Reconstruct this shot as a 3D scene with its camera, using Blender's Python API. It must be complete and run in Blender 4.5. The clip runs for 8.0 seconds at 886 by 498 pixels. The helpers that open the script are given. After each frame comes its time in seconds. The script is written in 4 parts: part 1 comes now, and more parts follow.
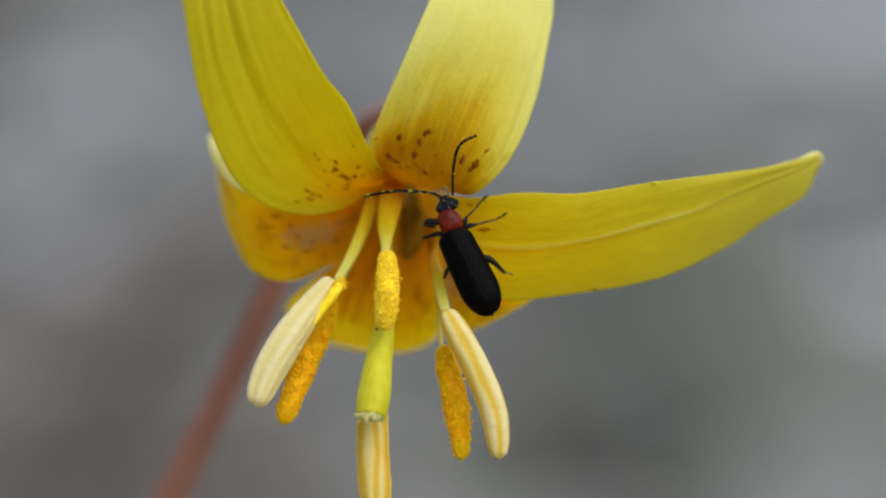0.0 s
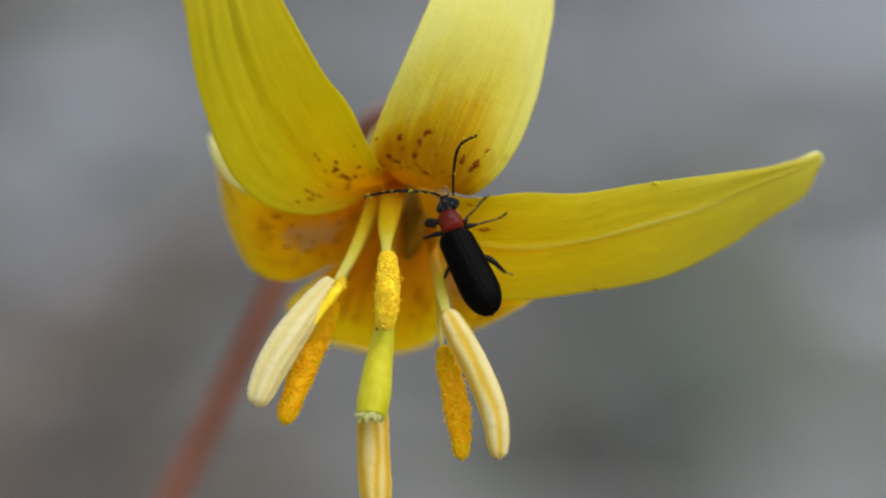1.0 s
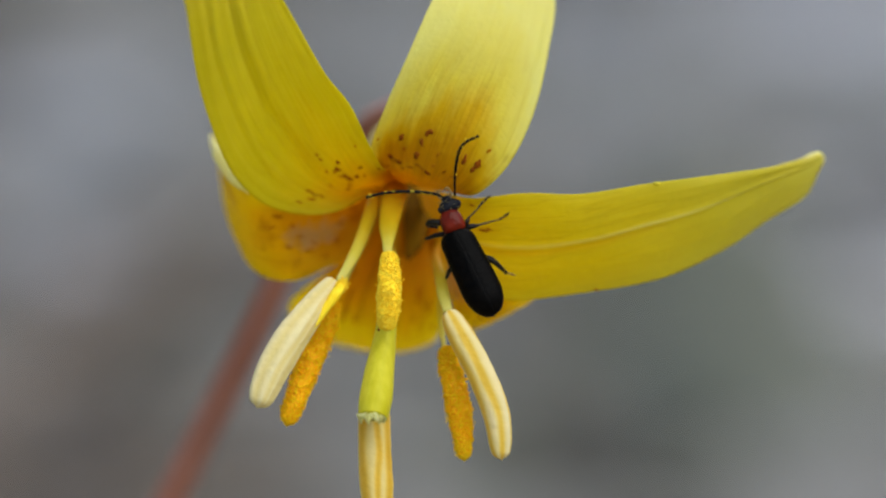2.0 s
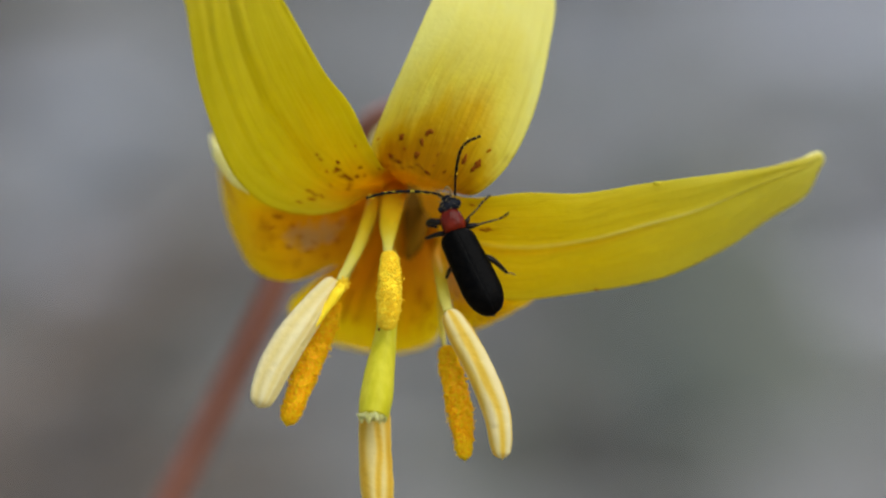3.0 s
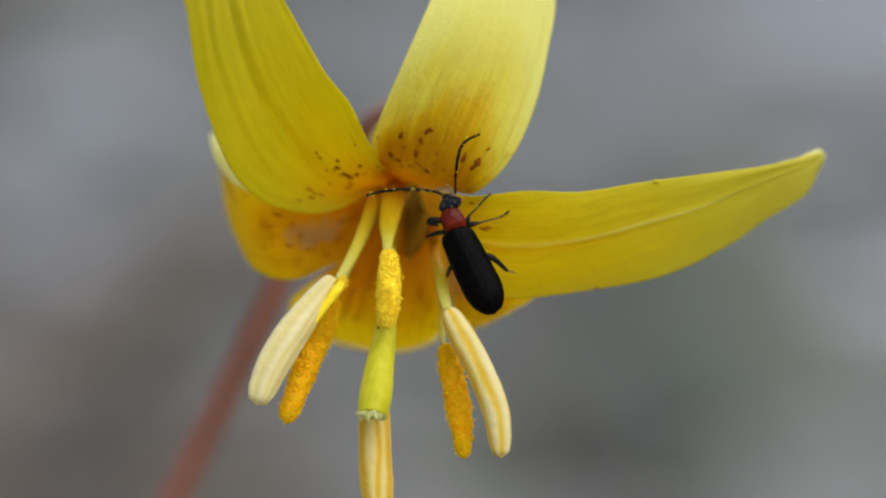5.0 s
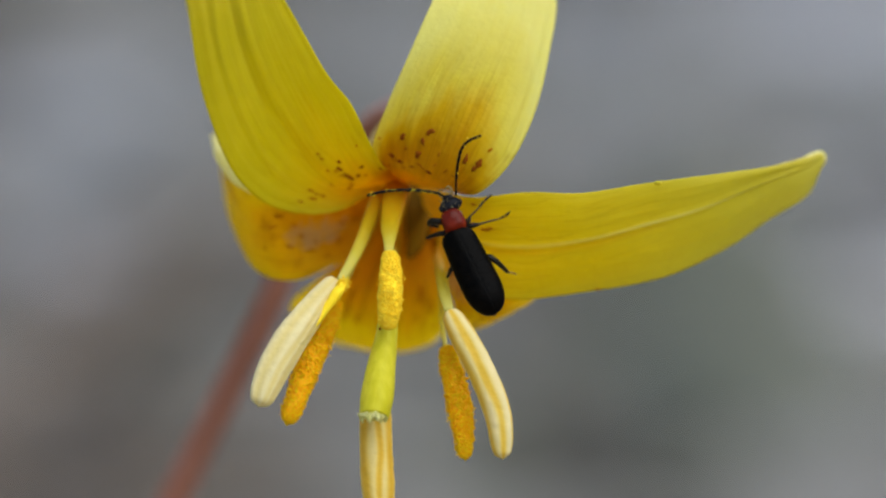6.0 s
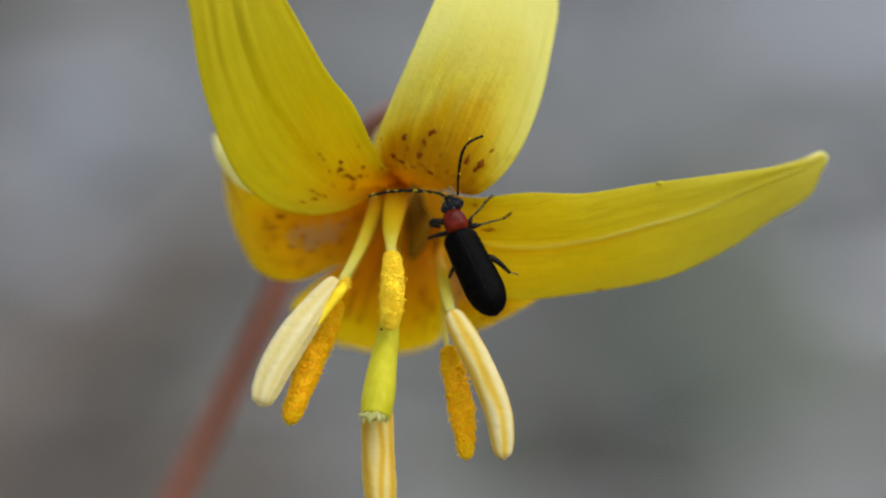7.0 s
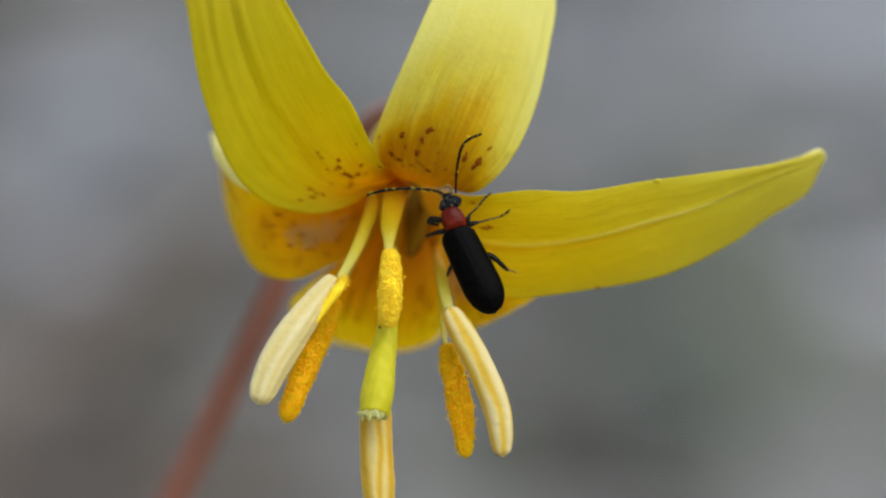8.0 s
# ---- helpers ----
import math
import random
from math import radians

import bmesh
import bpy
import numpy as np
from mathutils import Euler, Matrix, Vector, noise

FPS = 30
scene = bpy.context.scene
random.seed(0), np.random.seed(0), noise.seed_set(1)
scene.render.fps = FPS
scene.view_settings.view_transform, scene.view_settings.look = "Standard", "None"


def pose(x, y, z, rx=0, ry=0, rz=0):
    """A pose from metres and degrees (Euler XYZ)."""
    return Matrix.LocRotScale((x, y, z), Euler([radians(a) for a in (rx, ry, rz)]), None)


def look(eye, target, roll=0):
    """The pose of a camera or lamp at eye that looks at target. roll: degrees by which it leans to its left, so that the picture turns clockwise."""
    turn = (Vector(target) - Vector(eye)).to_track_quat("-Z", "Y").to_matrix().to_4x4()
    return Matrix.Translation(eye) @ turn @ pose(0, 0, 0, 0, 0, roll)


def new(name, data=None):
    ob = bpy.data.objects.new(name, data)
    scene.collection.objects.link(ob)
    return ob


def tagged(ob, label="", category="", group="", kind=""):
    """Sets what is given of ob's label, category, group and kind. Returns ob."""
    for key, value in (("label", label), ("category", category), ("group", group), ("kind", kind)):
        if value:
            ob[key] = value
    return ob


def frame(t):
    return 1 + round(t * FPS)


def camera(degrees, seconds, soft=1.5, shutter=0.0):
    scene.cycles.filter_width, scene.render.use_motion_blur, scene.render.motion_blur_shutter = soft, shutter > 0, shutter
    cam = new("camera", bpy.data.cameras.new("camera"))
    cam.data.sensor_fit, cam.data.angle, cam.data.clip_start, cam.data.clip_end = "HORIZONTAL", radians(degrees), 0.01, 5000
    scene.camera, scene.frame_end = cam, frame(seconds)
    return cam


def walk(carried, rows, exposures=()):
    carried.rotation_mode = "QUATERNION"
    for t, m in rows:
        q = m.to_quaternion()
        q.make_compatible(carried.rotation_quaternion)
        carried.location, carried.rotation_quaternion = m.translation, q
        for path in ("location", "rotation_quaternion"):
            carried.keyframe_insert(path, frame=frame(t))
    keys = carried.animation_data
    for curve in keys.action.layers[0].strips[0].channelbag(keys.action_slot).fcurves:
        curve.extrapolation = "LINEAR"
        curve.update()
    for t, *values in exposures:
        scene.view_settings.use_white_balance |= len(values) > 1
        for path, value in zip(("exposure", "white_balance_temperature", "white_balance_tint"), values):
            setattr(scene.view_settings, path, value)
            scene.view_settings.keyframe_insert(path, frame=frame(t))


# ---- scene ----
# A yellow trout lily nodding over dry leaf litter, with a small beetle on it.
# Flower space: millimetres, x to the side, y away from the lens, z up; its zero is in the plane of focus.
TILT = -9.0
FOCUS = 0.1953
HEART = Vector((0.0, 0.0, 0.13))
FLOWER = Matrix.Translation(HEART) @ pose(0, 0, 0, TILT, 0, 0)
EYE = FLOWER @ Vector((0, -FOCUS, 0))

# ---- camera ----
cam = camera(12.0, 8.0, soft=2.3)
cam.data.dof.use_dof = True
cam.data.dof.focus_distance = FOCUS
cam.data.dof.aperture_fstop = 20.0
cam.data.dof.aperture_blades = 0
walk(cam, [(0.0, look(EYE, HEART)), (8.0, look(EYE, HEART))], exposures=[(0.0, 1.0, 6500, 6), (8.0, 1.0, 6500, 6)])

# ---- overcast daylight ----
world = bpy.data.worlds.new("overcast_sky")
scene.world = world
world.use_nodes = True
sky_nodes = world.node_tree
sky = sky_nodes.nodes.new("ShaderNodeTexSky")
sky.sky_type, sky.sun_disc = "NISHITA", False
sky.sun_elevation, sky.sun_rotation = radians(58), radians(25)
sky.air_density, sky.dust_density, sky.ozone_density = 1.0, 3.0, 1.5
sky_nodes.links.new(sky.outputs[0], sky_nodes.nodes["Background"].inputs[0])
sky_nodes.nodes["Background"].inputs[1].default_value = 0.13
sun_lamp = bpy.data.lights.new("sun", "SUN")
sun_lamp.energy, sun_lamp.angle, sun_lamp.color = 1.5, radians(60), (1.0, 0.98, 0.95)
sun = new("sun", sun_lamp)
sun.matrix_world = look(Vector((0.50, -0.86, 1.0)), Vector((0, 0, 0)))


# ---- materials ----
class Mat:
    """A node material in the making."""

    def __init__(self, name, rough=0.5, **more):
        self.m = bpy.data.materials.new(name)
        self.m.use_nodes = True
        self.t = self.m.node_tree
        self.b = self.t.nodes["Principled BSDF"]
        self.b.inputs["Roughness"].default_value = rough
        for key, value in more.items():
            self.b.inputs[key.replace("_", " ")].default_value = value

    def n(self, kind, **props):
        node = self.t.nodes.new("ShaderNode" + kind)
        for key, value in props.items():
            node.inputs[key.replace("_", " ")].default_value = value
        return node

    def link(self, a, b):
        self.t.links.new(a, b)

    def ramp(self, fac, stops):
        node = self.t.nodes.new("ShaderNodeValToRGB")
        el = node.color_ramp.elements
        while len(el) < len(stops):
            el.new(0.5)
        for e, (p, c) in zip(el, stops):
            e.position, e.color = p, (*c, 1) if len(c) == 3 else c
        self.link(fac, node.inputs[0])
        return node.outputs[0]

    def mix(self, fac, a, b, blend="MIX"):
        node = self.t.nodes.new("ShaderNodeMix")
        node.data_type, node.blend_type = "RGBA", blend
        for socket, value in ((node.inputs[0], fac), (node.inputs[6], a), (node.inputs[7], b)):
            if isinstance(value, (int, float)):
                socket.default_value = value
            elif isinstance(value, tuple):
                socket.default_value = (*value, 1)
            else:
                self.link(value, socket)
        return node.outputs[2]

    def math(self, op, a, b=0.0, clamp=False):
        node = self.t.nodes.new("ShaderNodeMath")
        node.operation, node.use_clamp = op, clamp
        for socket, value in ((node.inputs[0], a), (node.inputs[1], b)):
            if isinstance(value, (int, float)):
                socket.default_value = value
            else:
                self.link(value, socket)
        return node.outputs[0]

    def noise(self, scale, coord, detail=3.0, stretch=None, rough=0.5):
        if stretch:
            mp = self.n("Mapping")
            mp.inputs["Scale"].default_value = stretch
            self.link(coord, mp.inputs[0])
            coord = mp.outputs[0]
        node = self.n("TexNoise", Scale=scale, Detail=detail, Roughness=rough)
        self.link(coord, node.inputs["Vector"])
        return node.outputs[0]

    def bump(self, height, strength=0.3, distance=0.0001):
        node = self.n("Bump", Strength=strength, Distance=distance)
        self.link(height, node.inputs["Height"])
        self.link(node.outputs[0], self.b.inputs["Normal"])
        return node.outputs[0]

    def color(self, c):
        self.link(c, self.b.inputs["Base Color"])

    def see_through(self, c, share):
        """Mixes in light that passes through the thin tissue."""
        tr = self.n("BsdfTranslucent")
        self.link(c, tr.inputs[0])
        mx = self.n("MixShader", Fac=share)
        out = self.t.nodes["Material Output"]
        self.link(self.b.outputs[0], mx.inputs[1])
        self.link(tr.outputs[0], mx.inputs[2])
        self.link(mx.outputs[0], out.inputs[0])

    @property
    def objco(self):
        return self.n("TexCoord").outputs["Object"]

    @property
    def uv(self):
        return self.n("TexCoord").outputs["UV"]


def tepal_material(name, stops, ragged=0.16, tan_patch=None, veins=1.0, stripes=34.0, blister=0.5, glow=0.58, brown=0.0, spread=0.16, tilt=0.0, rimmed=0.16, midvein=False, nerves=0.0, threads=0.0):
    """Yellow petal tissue: fine lengthwise veins, amber towards the throat, on some a ragged tan patch."""
    m = Mat(name, 0.42, Specular_IOR_Level=0.09)
    uv = m.uv
    sep = m.n("SeparateXYZ")
    m.link(uv, sep.inputs[0])
    along, across = sep.outputs[0], sep.outputs[1]
    wob = m.noise(5.0, uv, 4.0)
    streak = m.noise(1.0, uv, 2.0, (2.2, stripes, 1.0))
    reach = m.math("ADD", along, m.math("MULTIPLY", m.math("SUBTRACT", wob, 0.5), spread))
    reach = m.math("ADD", reach, m.math("MULTIPLY", m.math("SUBTRACT", streak, 0.5), ragged))
    rim = m.math("MULTIPLY", m.math("SUBTRACT", across, 0.5), 2.0)
    rim = m.math("MULTIPLY", rim, rim)
    reach = m.math("ADD", reach, m.math("MULTIPLY", m.math("MULTIPLY", rim, rim), rimmed))
    if tilt:
        reach = m.math("ADD", reach, m.math("MULTIPLY", m.math("SUBTRACT", across, 0.5), tilt))
    base = m.ramp(reach, stops)
    vein = m.noise(1.0, uv, 2.0, (1.0, 22.0, 1.0))
    fine = m.noise(1.0, uv, 3.0, (5.0, 110.0, 1.0), 0.6)
    blotch = m.noise(900.0, m.objco, 4.0)
    c = m.mix(m.math("MULTIPLY", m.math("SUBTRACT", 0.60, vein, True), 0.6 * veins), base, (0.60, 0.42, 0.003))
    c = m.mix(m.math("MULTIPLY", m.math("SUBTRACT", blotch, 0.5, True), 0.6), c, (0.84, 0.72, 0.03))
    net = m.noise(1.0, uv, 3.0, (3.5, 9.0, 1.0), 0.55)
    line = m.math("MULTIPLY", m.ramp(along, [(0.42, (1.0,) * 3), (0.62, (0.25,) * 3)]), m.math("SUBTRACT", 1.0, m.math("MULTIPLY", m.math("ABSOLUTE", m.math("SUBTRACT", net, 0.5)), 26.0), True))
    c = m.mix(m.math("MULTIPLY", line, 0.26), c, m.mix(0.55, c, (0.40, 0.22, 0.002)))
    if nerves:
        run = m.noise(1.0, uv, 1.0, (1.3, 17.0, 1.0), 0.4)
        mark = m.math("SUBTRACT", 1.0, m.math("MULTIPLY", m.math("ABSOLUTE", m.math("SUBTRACT", run, 0.5)), 13.0), True)
        zone = m.ramp(reach, [(0.20, (0.3,) * 3), (0.32, (1.0,) * 3), (0.46, (0.55,) * 3), (0.60, (0.0,) * 3)])
        c = m.mix(m.math("MULTIPLY", m.math("MULTIPLY", mark, zone), nerves), c, (0.36, 0.16, 0.002))
    if threads:
        run = m.noise(1.0, uv, 2.0, (0.9, 30.0, 1.0), 0.5)
        mark = m.math("SUBTRACT", 1.0, m.math("MULTIPLY", m.math("ABSOLUTE", m.math("SUBTRACT", run, 0.52)), 16.0), True)
        c = m.mix(m.math("MULTIPLY", mark, threads), c, (0.86, 0.77, 0.08))
    if midvein:
        bend = m.math("MULTIPLY", m.math("SUBTRACT", along, 0.60, True), 0.22)
        off = m.math("ADD", m.math("SUBTRACT", across, 0.5), bend)
        for shift, sharp, strong, tint, span in ((0.0, 34.0, 0.55, (0.86, 0.80, 0.30), [(0.30, (0.2,) * 3), (0.55, (1.0,) * 3), (0.80, (0.8,) * 3), (0.92, (0.0,) * 3)]),
                                                 (0.055, 20.0, 0.40, (0.80, 0.46, 0.004), [(0.22, (1.0,) * 3), (0.45, (0.8,) * 3), (0.62, (0.0,) * 3)])):
            mark = m.math("SUBTRACT", 1.0, m.math("MULTIPLY", m.math("ABSOLUTE", m.math("SUBTRACT", off, shift)), sharp), True)
            c = m.mix(m.math("MULTIPLY", m.math("MULTIPLY", mark, m.ramp(along, span)), strong), c, tint)
    if brown:
        stain = m.noise(1.0, uv, 4.0, (3.0, 14.0, 1.0), 0.6)
        c = m.mix(m.ramp(m.math("SUBTRACT", stain, m.math("MULTIPLY", along, 0.22)), [(0.44, (0.0,) * 3), (0.58, (brown,) * 3)]), c, (0.42, 0.20, 0.004))
    # brown mottling, and a ragged greyish tan patch about one place
    if tan_patch:
        du = m.math("MULTIPLY", m.math("SUBTRACT", along, tan_patch[0]), 8.0)
        dv = m.math("MULTIPLY", m.math("SUBTRACT", across, tan_patch[1]), 4.0)
        far = m.math("ADD", m.math("MULTIPLY", du, du), m.math("MULTIPLY", dv, dv))
        rag = m.noise(1500.0, m.objco, 5.0, None, 0.65)
        far = m.math("ADD", far, m.math("MULTIPLY", m.math("SUBTRACT", rag, 0.5), 3.0))
        mottle = m.noise(700.0, m.objco, 4.0, None, 0.6)
        c = m.mix(m.ramp(mottle, [(0.50, (0.0,) * 3), (0.66, (0.5,) * 3)]), c, (0.40, 0.17, 0.006))
        c = m.mix(m.ramp(far, [(0.1, (0.8,) * 3), (0.95, (0.0,) * 3)]), c, (0.60, 0.43, 0.20))
    m.color(c)
    h = m.math("ADD", m.math("MULTIPLY", vein, 0.30 * veins), m.math("MULTIPLY", fine, 0.16 * veins))
    h = m.math("ADD", h, m.math("MULTIPLY", blotch, blister))
    cells = m.noise(2900.0, m.objco, 3.0, None, 0.6)
    h = m.math("ADD", h, m.math("MULTIPLY", cells, 0.45 * blister))
    h = m.math("SUBTRACT", h, m.math("MULTIPLY", line, 0.10))
    m.bump(h, 0.65, 0.00022)
    m.link(m.ramp(blotch, [(0.3, (0.36,) * 3), (0.7, (0.55,) * 3)]), m.b.inputs["Roughness"])
    m.see_through(c, glow)
    return m.m


def plain_tissue(name, dark, light, rough, scale=1500, through_share=0.0, bump=0.3, depth=0.00005, stretch=None, **more):
    """Living tissue in two tones of one colour, with fine relief."""
    m = Mat(name, rough, **{"Specular_IOR_Level": 0.2, **more})
    f = m.noise(scale, m.objco, 4.0, stretch, 0.6)
    g = m.noise(scale * 0.22, m.objco, 2.0)
    c = m.ramp(m.math("ADD", m.math("MULTIPLY", f, 0.55), m.math("MULTIPLY", g, 0.45)), [(0.34, dark), (0.66, light)])
    m.color(c)
    m.bump(f, bump, depth)
    if through_share:
        m.see_through(c, through_share)
    return m.m


def anther_cream_material(name, furrow, flank, ridge_a, ridge_b):
    """Unopened anther: cream ridges with yellow furrows that run along it."""
    m = Mat(name, 0.6, Specular_IOR_Level=0.2)
    sep = m.n("SeparateXYZ")
    m.link(m.uv, sep.inputs[0])
    ridge = sep.outputs[1]
    grain = m.noise(2500.0, m.objco, 4.0)
    patch = m.noise(420.0, m.objco, 3.0)
    f = m.math("ADD", ridge, m.math("MULTIPLY", m.math("SUBTRACT", patch, 0.5), 0.7))
    c = m.ramp(f, [(0.05, furrow), (0.30, flank), (0.62, ridge_a), (0.95, ridge_b)])
    c = m.mix(m.math("MULTIPLY", grain, 0.12), c, (0.86, 0.70, 0.30))
    m.color(c)
    m.bump(m.math("ADD", grain, patch), 0.7, 0.00014)
    m.see_through(c, 0.28)
    return m.m


def filament_material():
    """Stamen stalk: amber at its foot with throat shade in the ramp, pale greenish yellow towards the anther."""
    m = Mat("filament_yellow", 0.5, Specular_IOR_Level=0.15)
    sep = m.n("SeparateXYZ")
    m.link(m.uv, sep.inputs[0])
    grain = m.noise(1600.0, m.objco, 4.0, (1.0, 1.0, 0.3), 0.6)
    reach = m.math("ADD", sep.outputs[0], m.math("MULTIPLY", m.math("SUBTRACT", grain, 0.5), 0.22))
    c = m.ramp(reach, [(0.12, (0.66, 0.31, 0.003)), (0.36, (0.66, 0.38, 0.005)), (0.52, (0.66, 0.45, 0.008)), (0.74, (0.70, 0.58, 0.06)), (1.0, (0.74, 0.67, 0.18))])
    m.color(c)
    m.bump(grain, 0.4, 0.00006)
    m.see_through(c, 0.4)
    return m.m


def grain_material(name, a, b):
    """Pollen: every grain its own tint."""
    m = Mat(name, 0.8, Specular_IOR_Level=0.05)
    rnd = m.n("NewGeometry").outputs["Random Per Island"]
    clump = m.noise(2600.0, m.objco, 3.0)
    c = m.ramp(m.math("ADD", m.math("MULTIPLY", rnd, 0.5), m.math("MULTIPLY", clump, 0.5)), [(0.28, a), (0.68, b)])
    m.color(c)
    m.see_through(c, 0.42)
    return m.m


def shell_material(name, dark, light, rough, scale, depth, gloss=0.3):
    """Insect cuticle: hard, punctured, with a dull shine."""
    m = Mat(name, rough, Specular_IOR_Level=gloss)
    v = m.n("TexVoronoi", Scale=scale)
    m.link(m.objco, v.inputs["Vector"])
    f = m.noise(scale * 0.3, m.objco, 3.0)
    m.color(m.ramp(f, [(0.3, dark), (0.7, light)]))
    m.bump(v.outputs["Distance"], 0.35, depth)
    m.link(m.ramp(f, [(0.3, (rough * 0.8,) * 3), (0.7, (min(1.0, rough * 1.25),) * 3)]), m.b.inputs["Roughness"])
    return m.m


def litter_material(name, dark, light, rough=0.75):
    """Matted dead leaves: every leaf its own tone, faintly stained."""
    m = Mat(name, rough, Specular_IOR_Level=0.2)
    rnd = m.n("NewGeometry").outputs["Random Per Island"]
    f = m.noise(25.0, m.objco, 2.0)
    m.color(m.ramp(m.math("ADD", m.math("MULTIPLY", rnd, 0.5), m.math("MULTIPLY", f, 0.5)), [(0.2, dark), (0.8, light)]))
    return m.m


def soil_material():
    """Damp dark woodland soil under the litter, paler and greyer far off."""
    m = Mat("soil", 0.9)
    f = m.noise(40.0, m.objco, 6.0)
    g = m.noise(2.5, m.objco, 4.0)
    c = m.mix(g, (0.115, 0.112, 0.11), (0.14, 0.138, 0.136))
    m.color(m.mix(m.math("MULTIPLY", f, 0.6), c, (0.14, 0.137, 0.133)))
    m.bump(f, 0.3, 0.002)
    return m.m


LEMON = (0.73, 0.60, 0.008)
THROAT = [(0.0, (0.86, 0.45, 0.002)), (0.17, (0.84, 0.49, 0.003)), (0.27, (0.78, 0.525, 0.004)), (0.36, (0.72, 0.56, 0.006)), (0.5, (0.68, 0.575, 0.010)), (1.0, (0.68, 0.58, 0.014))]
TEPAL_DEEP = tepal_material("tepal_deep_yellow", THROAT, 0.10, None, 1.1, glow=0.70, threads=0.12)
TEPAL_SIDE = tepal_material("tepal_side_yellow", [(0.0, (0.82, 0.50, 0.002)), (0.15, (0.82, 0.53, 0.003)), (0.26, (0.77, 0.55, 0.004)), (0.42, (0.73, 0.58, 0.010)), (0.7, (0.66, 0.57, 0.045)), (1.0, (0.68, 0.60, 0.09))], 0.12, None, 0.6, midvein=True)
# the sky's sheen on the upturned petal is coloured into the last, pale stops
TEPAL_SHEEN_TIP = tepal_material("tepal_sheen_tip", [(0.0, (0.84, 0.48, 0.003)), (0.23, (0.78, 0.43, 0.002)), (0.295, (0.67, 0.34, 0.001)), (0.36, (0.61, 0.325, 0.001)), (0.42, (0.71, 0.475, 0.006)),
                                                   (0.49, (0.77, 0.66, 0.08)), (0.72, (0.80, 0.75, 0.23)), (1.0, (0.80, 0.75, 0.23))], 0.05, None, 0.35, 16.0, 1.0, spread=0.22, tilt=0.01, rimmed=0.20, nerves=0.35)
AMBER_STOPS = [(0.0, (0.76, 0.31, 0.002)), (0.28, (0.80, 0.42, 0.002)), (0.40, (0.82, 0.52, 0.004)), (0.50, (0.80, 0.63, 0.008)), (1.0, (0.78, 0.66, 0.02))]
TAN_STOPS = [(0.0, (0.76, 0.33, 0.002)), (0.30, (0.79, 0.43, 0.002)), (0.44, (0.80, 0.51, 0.003)), (0.56, (0.80, 0.61, 0.006)), (1.0, LEMON)]
BOTTOM_STOPS = [(0.0, (0.76, 0.31, 0.002)), (0.26, (0.78, 0.42, 0.002)), (0.36, (0.80, 0.52, 0.004)), (0.45, (0.82, 0.66, 0.010)), (1.0, (0.82, 0.72, 0.03))]
TEPAL_AMBER = tepal_material("tepal_amber", BOTTOM_STOPS, 0.24, glow=0.76, brown=0.6)
TEPAL_AMBER_TAN = tepal_material("tepal_amber_tan", AMBER_STOPS, 0.20, (0.27, 0.20), glow=0.70, brown=0.3)
TEPAL_TAN = tepal_material("tepal_tan", TAN_STOPS, 0.16, (0.29, 0.52), glow=0.66, brown=0.4)
FLECK = plain_tissue("fleck_red_brown", (0.23, 0.056, 0.003), (0.34, 0.096, 0.005), 0.7, 1500, 0.3, 0.1, 0.00002, Specular_IOR_Level=0.05)
FLECK_PALE = plain_tissue("fleck_faint", (0.42, 0.15, 0.003), (0.56, 0.24, 0.005), 0.7, 1500, 0.5, 0.1, 0.00002, Specular_IOR_Level=0.05)
PETAL_EDGE = plain_tissue("petal_edge", (0.70, 0.58, 0.02), (0.76, 0.66, 0.06), 0.45, 1200, 0.4)
RIM = plain_tissue("tepal_pale", (0.89, 0.81, 0.24), (0.95, 0.90, 0.44), 0.45, 1200, 0.5)
FILAMENT = filament_material()
STYLE = plain_tissue("style_green_yellow", (0.66, 0.58, 0.008), (0.84, 0.75, 0.05), 0.45, 3200, 0.4, 0.5, 0.0001, (1.0, 1.0, 0.16))
# olive tissue darkened to brown: the throat's shade is in this colour
OVARY = plain_tissue("ovary_shaded", (0.15, 0.068, 0.002), (0.21, 0.100, 0.003), 0.6, Specular_IOR_Level=0.03)
STIGMA = plain_tissue("stigma_pale", (0.84, 0.79, 0.28), (0.93, 0.90, 0.50), 0.5, 3000, 0.6)
STEM = plain_tissue("stem_red_brown", (0.25, 0.095, 0.056), (0.35, 0.142, 0.088), 0.5, 500, 0.0, 0.4, 0.0002)
ANTHER = anther_cream_material("anther_cream", (0.80, 0.50, 0.04), (0.82, 0.58, 0.11), (0.83, 0.66, 0.25), (0.86, 0.72, 0.36))
ANTHER_IVORY = anther_cream_material("anther_ivory", (0.81, 0.64, 0.23), (0.82, 0.66, 0.27), (0.83, 0.68, 0.30), (0.86, 0.73, 0.37))
ANTHER_RIPE = anther_cream_material("anther_ripe", (0.70, 0.40, 0.014), (0.75, 0.46, 0.04), (0.79, 0.57, 0.13), (0.82, 0.64, 0.23))
ANTHER_CORE = plain_tissue("anther_open", (0.94, 0.40, 0.003), (0.98, 0.54, 0.006), 0.7, 3000)
ANTHER_YELLOW = plain_tissue("anther_open_yellow", (0.98, 0.66, 0.016), (1.0, 0.75, 0.03), 0.7, 3000)
POLLEN_ORANGE = grain_material("pollen_orange", (1.0, 0.55, 0.004), (1.0, 0.75, 0.016))
POLLEN_YELLOW = grain_material("pollen_yellow", (1.0, 0.70, 0.02), (1.0, 0.80, 0.06))
